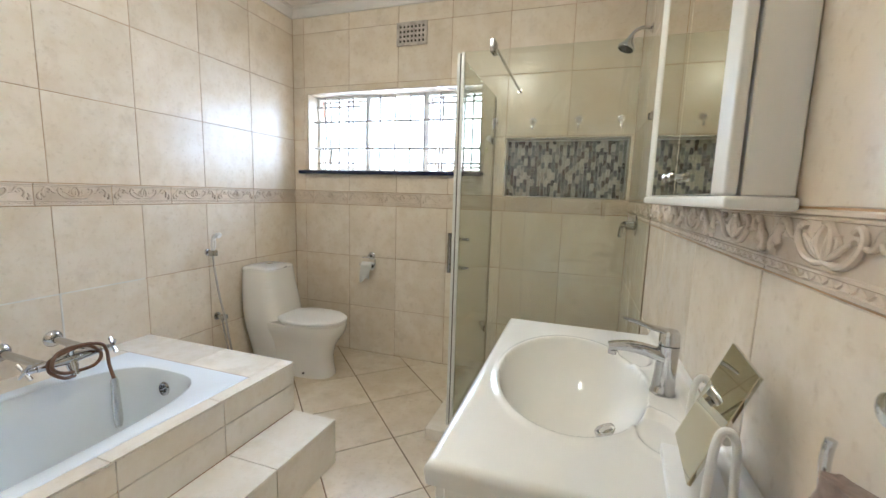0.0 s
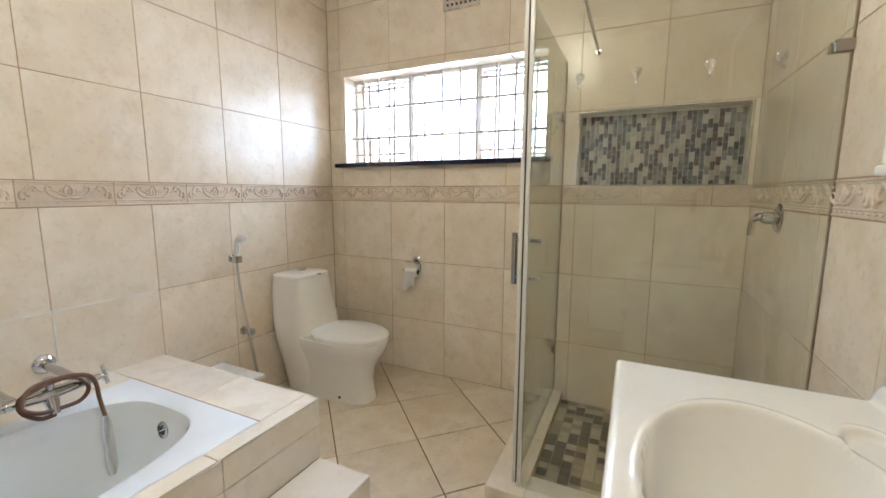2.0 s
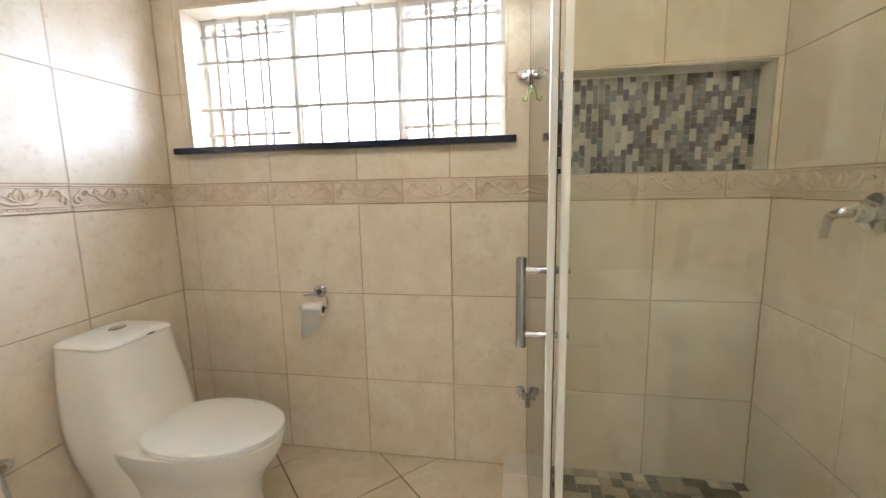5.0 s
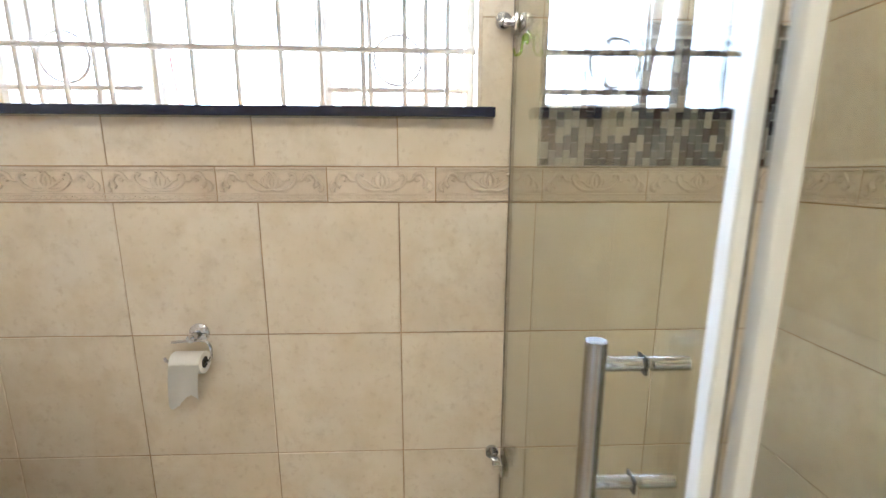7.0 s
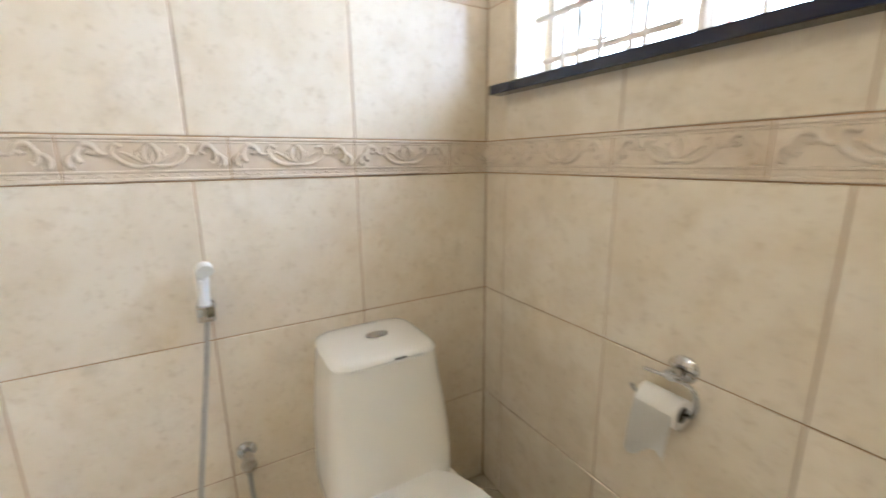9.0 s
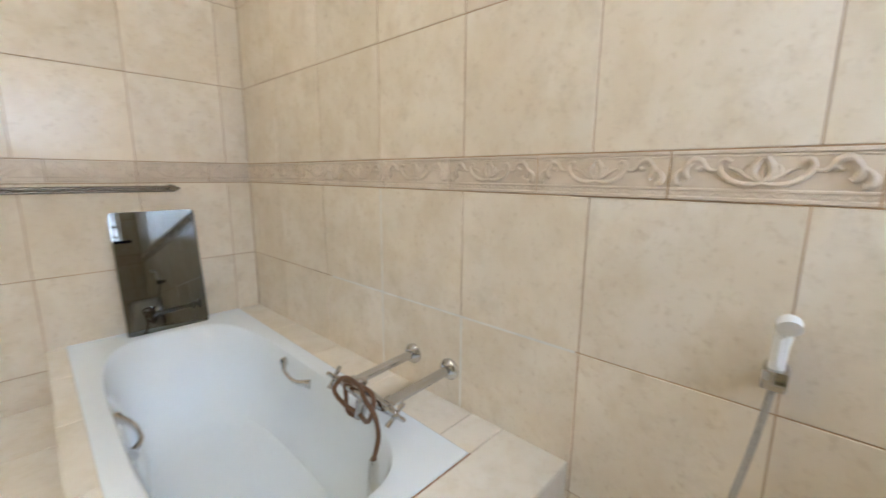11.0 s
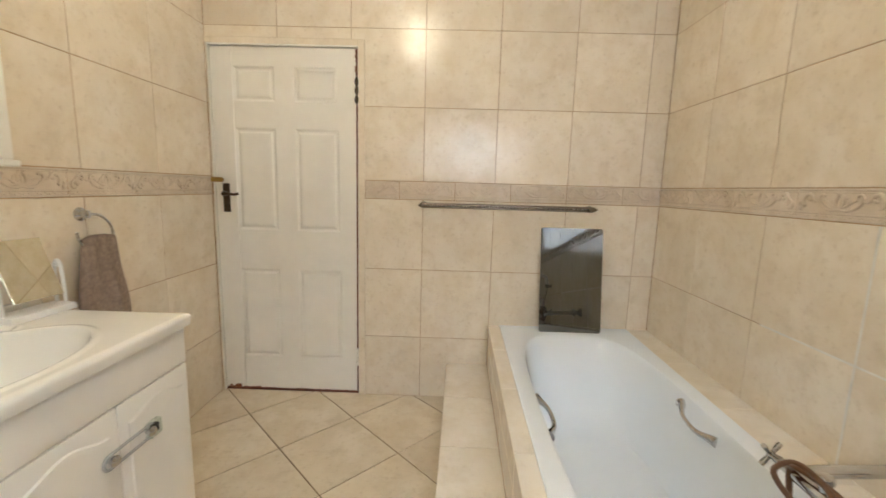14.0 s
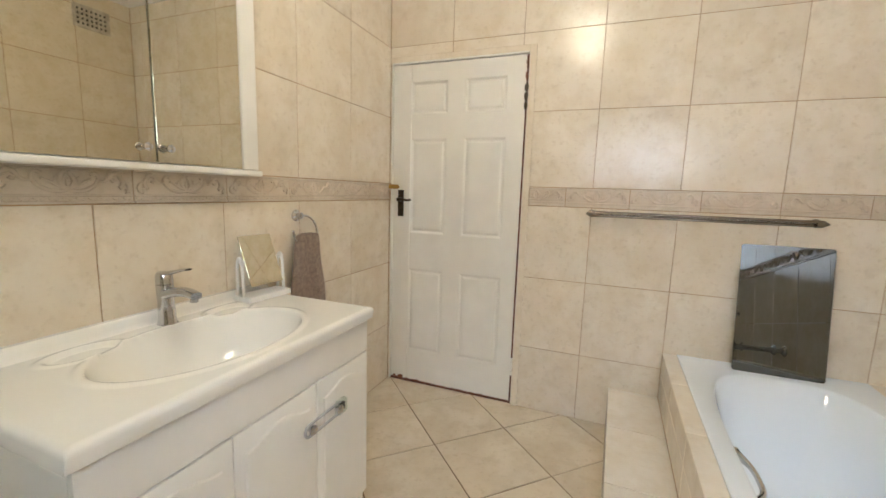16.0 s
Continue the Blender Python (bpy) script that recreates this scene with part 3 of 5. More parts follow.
# ---- shower head and mixer ----
head = thing("rain_shower", "chrome shower head on a bent wall arm", "shower head", at=(W, 2.92, 2.22))
bm = BM()
lathe(bm, [(0.026, 0), (0.026, 0.004), (0.012, 0.012)], (-0.0005, 0, 0), (-1, 0, 0))
part("flange", bm, CHROME, head, smooth=True)
part("arm", tube(BM(), spline([(-0.008, 0, 0), (-0.05, -0.004, 0.004), (-0.085, -0.01, -0.012), (-0.105, -0.014, -0.04)], 6), 0.009, 12), CHROME, head, smooth=True)
bm = BM()
lathe(bm, [(0.012, 0), (0.015, 0.008), (0.015, 0.02), (0.028, 0.04), (0.042, 0.058), (0.045, 0.068), (0.043, 0.074)], (-0.103, -0.0135, -0.036), (-0.35, -0.12, -0.95))
rose = part("rose", bm, CHROME, head, smooth=True)
part("face_plate", lathe(BM(), [(0.038, 0.0742), (0.036, 0.0765), (0.005, 0.0765)], (-0.103, -0.0135, -0.036), (-0.35, -0.12, -0.95)), DARK, head, "dark perforated spray plate")
mixer = thing("shower_mixer", "chrome lever shower mixer on a round wall plate", "mixer", at=(W, 2.865, 1.185))
part("plate", lathe(BM(), [(0.058, 0.0005), (0.058, 0.004), (0.05, 0.009), (0.02, 0.011)], (0, 0, 0), (-1, 0, 0), 32), CHROME, mixer, smooth=True)
part("cartridge_cap", lathe(BM(), [(0.026, 0.009), (0.025, 0.045), (0.02, 0.055), (0.005, 0.057)], (0, 0, 0), (-1, 0, 0)), CHROME, mixer, smooth=True)
part("lever", tube(BM(), spline([(-0.045, 0.0, 0.004), (-0.06, 0.032, 0.002), (-0.068, 0.066, -0.016), (-0.072, 0.078, -0.075)], 5), [0.017 - 0.0003 * k for k in range(16)], 10), CHROME, mixer, smooth=True)


# ---- bath surround, step and tub ----
def sk(x, y):
    """The bath stands a little out of true with the wall."""
    return x + 0.025 * y


DZ, SZ = 0.475, 0.225


def skew_box(x0, x1, y0, y1, z0, z1, bev=0.0015, west=False):
    bm = box(x0, x1, y0, y1, z0, z1, bev, 1)
    for v in bm.verts:
        if not west or v.co.x > (x0 + x1) / 2:
            v.co.x = sk(v.co.x, v.co.y)
    return bm


surround = thing("bath_surround", "built-in bath surround clad in cream tiles", "bath surround", kind="structure")
bm = BM()
for b in ((0.885, 0.942, 0.001, 2.022), ):
    bx(bm, b[0], b[1], b[2], b[3], 0.0, DZ - 0.008)
bx(bm, 0.0, 0.885, 1.80, 2.022, 0.0, DZ - 0.008)
for v in bm.verts:
    v.co.x = sk(v.co.x, v.co.y) if v.co.x > 0.01 else v.co.x + 0.001
part("core", bm, GROUT, surround)
ys = [0.001, 0.382, 0.79, 1.205, 1.605, 2.03]
for a, b in zip(ys, ys[1:]):
    part("rim_tile", skew_box(0.884, 0.951, a + 0.0015, b - 0.0015, DZ - 0.008, DZ), DECKT, surround)
ys = [0.001, 0.40, 0.81, 1.22, 1.62, 2.03]
for a, b in zip(ys, ys[1:]):
    part("front_tile", skew_box(0.942, 0.950, a + 0.0015, b - 0.0015, 0.363, DZ - 0.0095), DECKT, surround)
    part("front_tile", skew_box(0.942, 0.950, a + 0.0015, b - 0.0015, SZ + 0.001, 0.36), DECKT, surround)
part("end_tile", box(0.001, 0.52, 2.023, 2.031, 0.001, DZ - 0.0095, 0.0015, 1), DECKT, surround)
part("end_tile", box(0.523, 0.995, 2.023, 2.031, 0.001, DZ - 0.0095, 0.0015, 1), DECKT, surround)
part("deck_tile", skew_box(0.001, 0.513, 1.813, 2.031, DZ - 0.008, DZ, west=True), DECKT, surround)
part("deck_tile", skew_box(0.516, 0.882, 1.813, 2.031, DZ - 0.008, DZ), DECKT, surround)
ys = [0.001, 0.475, 0.885, 1.288, 1.687, 1.81]
for a, b in zip(ys, ys[1:]):
    part("ledge_tile", skew_box(0.001, 0.118, a + 0.0015, b - 0.0015, DZ - 0.008, DZ, west=True), DECKT, surround)
part("ledge_core", skew_box(0.001, 0.118, 0.002, 1.80, 0.3, DZ - 0.0085, 0, True), GROUT, surround)
bm = BM()
bx(bm, 0.118, 0.884, 1.8095, 1.8135, DZ - 0.01, DZ + 0.0008)
for v in bm.verts:
    v.co.x = sk(v.co.x, v.co.y)
part("silicone_joint", bm, plain("stained_silicone", (0.40, 0.22, 0.11), 0.6, vary=0.4, scale=15), surround, "brown stained joint along the bath end")

step = thing("bath_step", "tiled step along the front of the bath", "step", kind="structure")
part("step_core", skew_box(0.942, 1.186, 0.001, 2.012, -0.003, SZ - 0.008, 0), GROUT, step)
ys = [0.001, 0.41, 0.82, 1.235, 1.63, 2.022]
for a, b in zip(ys, ys[1:]):
    part("tread_tile", skew_box(0.951, 1.196, a + 0.0015, b - 0.0015, SZ - 0.008, SZ), DECKT, step)
    part("riser_tile", skew_box(1.187, 1.195, a + 0.0015, b - 0.0015, 0.001, SZ - 0.0095), DECKT, step)
part("end_tile", box(1.0, 1.243, 2.012, 2.02, 0.001, SZ - 0.0095, 0.0015, 1), DECKT, step)

bath = thing("bathtub", "white enamelled bathtub set into a tiled surround", "bathtub", at=(0.5, 0.9, 0.0))
BI = Matrix.Translation(bath.location).inverted()


def bp(name, bm, material, label="", smooth=True):
    ob = part(name, bm, material, bath, label, smooth)
    ob.matrix_parent_inverse = BI
    return ob


rings = []
N = 96
tcx, tcy = 0.501, 0.905


def rect_ring(z, a, b):
    out = []
    for x, y, _ in oval(0, 0, 0, 1, 1, 2.0, N):
        m = max(abs(x), abs(y))
        out.append((tcx + a * x / m, tcy + b * y / m, z))
    return out


rings.append(rect_ring(DZ - 0.02, 0.382, 0.904))
rings.append(rect_ring(DZ + 0.001, 0.382, 0.904))
rings.append(rect_ring(DZ + 0.004, 0.378, 0.900))
for z, a, b, cy, p in ((0.4785, 0.322, 0.805, 0.935, 3.5), (0.474, 0.314, 0.794, 0.935, 3.5), (0.455, 0.307, 0.780, 0.938, 3.5), (0.36, 0.292, 0.737, 0.958, 3.4),
                       (0.25, 0.276, 0.690, 0.972, 3.3), (0.15, 0.256, 0.635, 0.985, 3.2), (0.09, 0.236, 0.58, 0.99, 3.0), (0.066, 0.20, 0.52, 0.99, 2.6), (0.06, 0.10, 0.30, 0.99, 2.2), (0.058, 0.02, 0.06, 0.99, 2.0)):
    rings.append(oval(tcx, cy, z, a, b, p, N))
bm = loft(BM(), rings, bottom=False)
for v in bm.verts:
    v.co.x = sk(v.co.x, v.co.y) + 0.0005
bmesh.ops.recalc_face_normals(bm, faces=bm.faces)
for f in bm.faces:
    if f.normal.z < 0 and abs(f.normal.z) > 0.9:
        f.normal_flip()
bp("shell", bm, ACRYL)
bm = BM()
lathe(bm, [(0.032, 0), (0.031, 0.004), (0.024, 0.007), (0.023, 0.004), (0.004, 0.004)], (0.545, 1.702, 0.40), (0, -1, 0.12), 28)
bp("overflow", bm, CHROME, "round chrome overflow cover")
# solid black discs paint the dark of six overflow holes
bm = BM()
for k in range(6):
    t = math.pi / 3 * k
    c = Vector((0.545, 1.696, 0.401)) + Vector((0.014 * math.cos(t), 0, 0.014 * math.sin(t)))
    lathe(bm, [(0.0045, 0), (0.0045, 0.003)], c, (0, -1, 0.12), 8)
bp("overflow_hole_shade", bm, DARK, "black discs painting the shade inside the overflow holes")
bp("waste", lathe(BM(), [(0.034, 0), (0.033, 0.003), (0.024, 0.004), (0.01, 0.001)], (0.545, 1.42, 0.061), (0, 0, 1)), CHROME, "chrome bath waste")
for x0, sx in ((0.833, -1), (0.214, 1)):
    ends = ((x0 + sx * 0.010, 0.785, 0.436), (x0 + sx * 0.020, 0.808, 0.437), (x0 + sx * 0.036, 0.836, 0.434), (x0 + sx * 0.048, 0.87, 0.426), (x0 + sx * 0.050, 0.93, 0.417), (x0 + sx * 0.040, 0.965, 0.414), (x0 + sx * 0.022, 0.992, 0.414), (x0 + sx * 0.010, 1.018, 0.414))
    pts = spline(ends, 6)
    thick = [0.0085 + 0.0125 * abs(2 * i / (len(pts) - 1) - 1) ** 2.2 for i in range(len(pts))]
    bm = tube(BM(), pts, thick, 12)
    bp("grab_handle", bm, CHROME, "curved chrome grab handle")

# ---- bath mixer with hand shower ----
tap = thing("bath_mixer", "chrome wall bath mixer with a brown hose looped over it", "mixer", at=(0.0, 1.49, 0.60))
for dy in (-0.09, 0.095):
    part("flange", lathe(BM(), [(0.038, 0.0005), (0.038, 0.007), (0.028, 0.02), (0.018, 0.024)], (0, dy, 0), (1, 0, 0)), CHROME, tap, smooth=True)
    bm = cyl(BM(), (0.012, dy, 0), (0.275, dy, -0.012), 0.0165, 16)
    lathe(bm, [(0.021, 0), (0.021, 0.024)], (0.265, dy, -0.0115), (1, 0, -0.05), 6)
    part("inlet_pipe", bm, CHROME, tap, smooth=True)
bm = tube(BM(), spline([(0.295, -0.115, -0.013), (0.295, -0.05, -0.013), (0.295, 0.05, -0.013), (0.295, 0.12, -0.013)], 4), [0.016, 0.017, 0.018, 0.02, 0.02, 0.022, 0.024, 0.022, 0.02, 0.019, 0.018, 0.017, 0.016], 16)
lathe(bm, [(0.022, 0), (0.021, 0.035), (0.016, 0.06), (0.015, 0.075)], (0.295, 0.0, -0.01), (0.35, 0, -1), 16)
part("mixer_body", bm, CHROME, tap, smooth=True)
part("diverter", lathe(BM(), [(0.012, 0), (0.012, 0.02), (0.019, 0.024), (0.018, 0.038), (0.004, 0.042)], (0.30, 0.0, 0.006), (0.2, 0, 1), 16), CHROME, tap, smooth=True)
for dy, sy in ((-0.115, -1), (0.12, 1)):
    bm = BM()
    lathe(bm, [(0.013, 0), (0.013, 0.02), (0.009, 0.03), (0.012, 0.045), (0.004, 0.05)], (0.295, dy, -0.013), (0.25, sy, 0.1), 14)
    c = Vector((0.305, dy + sy * 0.04, -0.008))
    for k in range(4):
        t = math.pi / 4 + math.pi / 2 * k
        d = Vector((0.95 * math.cos(t), -0.2 * sy * math.cos(t), math.sin(t)))
        tube(bm, [c + d * 0.008, c + d * 0.030, c + d * 0.040], [0.0055, 0.0075, 0.007], 8)
    part("cross_handle", bm, CHROME, tap, smooth=True)
loop = [(0.0, -0.085), (-0.045, -0.075), (-0.08, -0.04), (-0.082, 0.005), (-0.045, 0.032), (0.02, 0.036), (0.07, 0.02), (0.092, -0.02), (0.065, -0.058), (0.005, -0.066), (-0.05, -0.05), (-0.09, -0.01), (-0.055, 0.038), (0.03, 0.044), (0.085, 0.03), (0.112, -0.015), (0.12, -0.08), (0.122, -0.145)]
pts = spline([(0.315 + 0.012 * math.sin(1.9 * k) + 0.002 * k, u, v) for k, (u, v) in enumerate(loop)], 7)
hx = pts[-1].x
part("hose", tube(BM(), pts, 0.0072, 10), HOSEB, tap, "brown rubber shower hose", smooth=True)
bm = tube(BM(), [(hx, 0.122, -0.14), (hx, 0.122, -0.155), (hx, 0.122, -0.17), (hx + 0.004, 0.121, -0.25), (hx + 0.009, 0.12, -0.34), (hx + 0.011, 0.12, -0.372)], [0.011, 0.014, 0.0155, 0.0175, 0.019, 0.014], 14)
part("hand_shower", bm, ALU, tap, "satin metal stick hand shower", smooth=True)

# ---- mirror leaning on the wall, towel rail ----
lean = thing("leaning_mirror", "frameless mirror leaning on the wall at the bath end", "mirror", at=(0.49, 0.098, DZ + 0.0045))
bm = BM()
hgt, wd = 0.605, 0.178
outl = []
for cx_, cz_, a0 in ((wd - 0.012, hgt - 0.012, 0), (-wd + 0.012, hgt - 0.012, 90), (-wd + 0.012, 0.012, 180), (wd - 0.012, 0.012, 270)):
    for k in range(5):
        t = radians(a0 + 22.5 * k)
        outl.append((cx_ + 0.012 * math.cos(t), cz_ + 0.012 * math.sin(t)))
fr_ = [bm.verts.new((x, 0.0, z)) for x, z in outl]
bk_ = [bm.verts.new((x, -0.005, z)) for x, z in outl]
bm.faces.new(fr_[::-1])
bm.faces.new(bk_)
for k in range(len(outl)):
    bm.faces.new((fr_[k], fr_[(k + 1) % len(outl)], bk_[(k + 1) % len(outl)], bk_[k]))
bmesh.ops.recalc_face_normals(bm, faces=bm.faces)
ob = part("glass", bm, SMOKE, lean)
ob.matrix_local = pose(0, 0, 0, 8.5)
rail = thing("towel_rail", "double brushed steel towel rail with pointed ends", "towel rail", at=(0.88, 0.0, 1.19))
for z, y in ((0.008, 0.075), (-0.008, 0.06)):
    part("bar", cyl(BM(), (-0.485, y, z), (0.485, y, z), 0.0075, 12), OLDST, rail, smooth=True)
for sx in (-1, 1):
    bm = BM()
    lathe(bm, [(0.02, 0.0005), (0.02, 0.006), (0.011, 0.012), (0.01, 0.06)], (sx * 0.478, 0, 0), (0, 1, 0), 16)
    tube(bm, [(sx * 0.455, 0.068, 0), (sx * 0.478, 0.068, 0), (sx * 0.505, 0.066, 0)], [0.016, 0.0165, 0.003], 12)
    part("bracket", bm, OLDST, rail, smooth=True)

# ---- door ----
dx0, dx1, dz1 = 1.752, 2.574, 2.04
frame_ = thing("door_frame", "cream painted door frame set in the tiled wall", "door frame", kind="structure")
bm = BM()
bx(bm, 1.7355, dx0 - 0.0125, -0.13, 0.004, 0.0, dz1 + 0.0145, 0.002, 1)
bx(bm, dx1 + 0.003, 2.5845, -0.13, 0.004, 0.0, dz1 + 0.0145, 0.002, 1)
bx(bm, dx0 - 0.0125, dx1 + 0.003, -0.13, 0.004, dz1 + 0.003, dz1 + 0.0145, 0.002, 1)
part("jamb", bm, PAINT, frame_)
bm = BM()
bx(bm, 1.70, 1.738, -0.006, 0.0065, 0.0, 2.085, 0.002, 1)
bx(bm, 1.738, 2.594, -0.006, 0.0065, 2.052, 2.085, 0.002, 1)
part("trim_strip", bm, TILE, frame_, "cream trim around the door")
# dark red fill, added so that the gaps round the leaf look dark
GAPRED = plain("dark_red_gap_fill", (0.16, 0.055, 0.03), 0.7, vary=0.5, scale=30)
part("hinge_gap_strip", box(dx0 - 0.0123, dx0 - 0.0005, -0.045, -0.008, 0.001, dz1), GAPRED, frame_, "added dark red strip painting the shaded hinge gap")
part("floor_gap_strip", box(dx0, dx1, -0.05, -0.010, 0.0005, 0.0105), GAPRED, frame_, "added dark red strip painting the shaded gap under the door")
door = thing("door_1", "closed white six-panel door with chipped bottom edge", "door", kind="structure")
DY = -0.012
leaf = BM()
panels = [(2.215, 2.452, 1.745, 1.938), (1.858, 2.105, 1.745, 1.938), (2.215, 2.452, 1.012, 1.60), (1.85, 2.105, 1.012, 1.60), (2.215, 2.456, 0.222, 0.778), (1.84, 2.105, 0.222, 0.778)]
rects = [(dx0, dx1, 0.012, dz1)]
for q in panels:
    rects = cut_rects(rects, q)
for a0, a1, b0, b1 in rects:
    bx(leaf, a0, a1, DY - 0.04, DY, b0, b1)
bmesh.ops.remove_doubles(leaf, verts=leaf.verts, dist=1e-5)
part("leaf", leaf, PAINT, door)
for a0, a1, b0, b1 in panels:
    bm = BM()
    steps = [(0, 0.0), (0.006, -0.003), (0.013, -0.009), (0.021, -0.0085), (0.03, -0.003), (0.042, -0.002)]
    rs = []
    for ins, dy in steps:
        rs.append([bm.verts.new((x, DY + dy, z)) for x, z in ((a0 + ins, b0 + ins), (a0 + ins, b1 - ins), (a1 - ins, b1 - ins), (a1 - ins, b0 + ins))])
    for r0, r1 in zip(rs, rs[1:]):
        for k in range(4):
            bm.faces.new((r0[k], r0[(k + 1) % 4], r1[(k + 1) % 4], r1[k]))
    bm.faces.new(rs[-1])
    bmesh.ops.recalc_face_normals(bm, faces=bm.faces)
    if sum(f.normal.y for f in bm.faces) < 0:
        bmesh.ops.reverse_faces(bm, faces=bm.faces)
    part("panel", bm, PAINT, door)
bm = BM()
rr = random.Random(3)
prev = None
x = dx0 + 0.004
while x < dx1 - 0.01:
    big = 0.022 if x > dx1 - 0.1 else (0.010 if x > dx1 - 0.24 else 0.005)
    w = rr.uniform(0.01, 0.03)
    bx(bm, x, min(x + w, dx1 - 0.003), DY - 0.03, DY + 0.0007, 0.0121, 0.0135 + big * rr.uniform(0.2, 1))
    x += w
part("chipped_edge", bm, RAW, door, "raw reddish wood where the paint has chipped")
lk = part("lock_plate", box(2.497, 2.537, DY, DY + 0.006, 1.115, 1.282, 0.002, 1), DARKM, door, "dark bronze lock plate")
bm = BM()
lathe(bm, [(0.014, 0.006), (0.013, 0.04)], (2.517, DY, 1.222), (0, 1, 0), 14)
tube(bm, spline([(2.517, DY + 0.042, 1.222), (2.49, DY + 0.046, 1.224), (2.455, DY + 0.044, 1.219), (2.428, DY + 0.042, 1.224)], 4), [0.009] * 6 + [0.0075] * 7, 10)
part("lever", bm, DARKM, lk, "dark bronze lever handle", smooth=True)
# black boxes on the plate paint the dark of the key slot
part("keyhole_shade", bx(box(2.5145, 2.5195, DY + 0.006, DY + 0.0072, 1.137, 1.155), 2.512, 2.522, DY + 0.006, DY + 0.0072, 1.152, 1.162), DARK, lk)
bm = BM()
bx(bm, 2.535, 2.594, DY, 0.013, 1.288, 1.316, 0.003)
cyl(bm, (2.525, 0.006, 1.302), (2.593, 0.006, 1.302), 0.009, 12)
part("bolt", bm, BRASS, door, "worn brass slide bolt")
bm = BM()
for z in (1.765, 1.815, 1.862):
    lathe(bm, [(0.004, -0.022), (0.010, -0.014), (0.012, 0.0), (0.010, 0.014), (0.004, 0.022)], (dx0 - 0.006, DY + 0.016, z), (0, 0, 1), 10)
cyl(bm, (dx0 - 0.006, DY + 0.014, 1.745), (dx0 - 0.006, DY + 0.014, 1.885), 0.005, 10)
part("hinge", bm, DARKM, door, "old dark butt hinge")
bm = BM()
for k in range(4):
    a = 0.19 + 0.028 * k
    cyl(bm, (dx0 - 0.006, DY + 0.014, a), (dx0 - 0.006, DY + 0.014, a + 0.023), 0.006 if k % 2 else 0.0085, 10)
part("hinge", bm, PAINT, door, "painted butt hinge")
bm = BM()
z = 1.89
while z < 2.03:
    h = rr.uniform(0.006, 0.018)
    bx(bm, dx0 - 0.0118, dx0 + rr.uniform(0.001, 0.007), DY - 0.02, DY + 0.0008, z, z + h)
    z += h
part("chipped_edge", bm, RAW, door, "raw reddish wood where the paint has chipped")
# unseen strips, added to keep outside light out of the gap
part("gap_light_block", bx(bx(box(dx0 - 0.0122, dx0 + 0.012, -0.07, DY - 0.041, 0.0, dz1), dx1 - 0.012, dx1 + 0.0028, -0.07, DY - 0.041, 0.0, dz1), dx0 + 0.012, dx1 - 0.012, -0.07, DY - 0.041, dz1 - 0.012, dz1 + 0.002), RAW, frame_, "added reddish strips that keep light out of the door gap")


# ---- vanity ----
vy0, vy1, vx = 1.075, 1.985, 2.085
van = thing("vanity_cabinet", "white laminate vanity cabinet with three shaped doors", "vanity", at=(2.35, 1.53, 0))
VI = Matrix.Translation(van.location).inverted()


def vp(name, bm, material, parent=None, label="", smooth=False):
    ob = part(name, bm, material, parent or van, label, smooth)
    if parent is None:
        ob.matrix_parent_inverse = VI
    return ob


bm = BM()
bx(bm, vx + 0.018, W - 0.002, vy0, vy0 + 0.016, 0.0, 0.807, 0.001, 1)
bx(bm, vx + 0.018, W - 0.002, vy1 - 0.016, vy1, 0.0, 0.807, 0.001, 1)
bx(bm, vx + 0.018, W - 0.002, vy0 + 0.016, vy1 - 0.016, 0.10, 0.116)
bx(bm, W - 0.014, W - 0.002, vy0 + 0.016, vy1 - 0.016, 0.116, 0.807)
bx(bm, vx + 0.06, vx + 0.075, vy0 + 0.016, vy1 - 0.016, 0.0, 0.10)
vp("carcass", bm, MELA)
vp("fascia", box(vx, vx + 0.017, vy0, vy1, 0.683, 0.807, 0.004, 2), MELA, None, "plain panel above the doors", True)


def arch_door(y0, y1, z0, z1):
    """A door with a raised field whose top dips in a soft ogee."""
    bm = box(vx, vx + 0.017, y0, y1, z0, z1, 0.005, 2)
    n = 24
    def outline(ins, x):
        a, b = y0 + 0.034 + ins, y1 - 0.034 - ins
        pts = [(x, a, z0 + 0.034 + ins), (x, b, z0 + 0.034 + ins)]
        for k in range(n + 1):
            u = k / n
            lift = 0.03 * (0.5 - 0.5 * math.cos(2 * math.pi * u))
            pts.append((x, b + (a - b) * u, z1 - 0.068 - ins + lift))
        return pts
    rs = [[bm.verts.new(p) for p in outline(i, vx + d)] for i, d in ((-0.004, 0.0005), (0, -0.0045), (0.009, -0.006), (0.012, -0.006))]
    m = len(rs[0])
    for r0, r1 in zip(rs, rs[1:]):
        for k in range(m):
            bm.faces.new((r0[k], r0[(k + 1) % m], r1[(k + 1) % m], r1[k]))
    bm.faces.new(rs[-1])
    bmesh.ops.recalc_face_normals(bm, faces=bm.faces)
    return bm


for y0, y1 in ((vy0, 1.366), (1.369, 1.672), (1.675, vy1)):
    dr = vp("door", arch_door(y0, y1, 0.108, 0.679), MELA, smooth=True)
    if y0 < 1.6:
        yk = 1.279 if y0 < 1.3 else 1.412
        bm = lathe(BM(), [(0.008, 0), (0.007, 0.012), (0.014, 0.018), (0.0155, 0.026), (0.011, 0.031), (0.003, 0.032)], (vx, yk, 0.554), (-1, 0, 0), 20)
        vp("knob", bm, CHROME, dr, "round chrome knob", True)
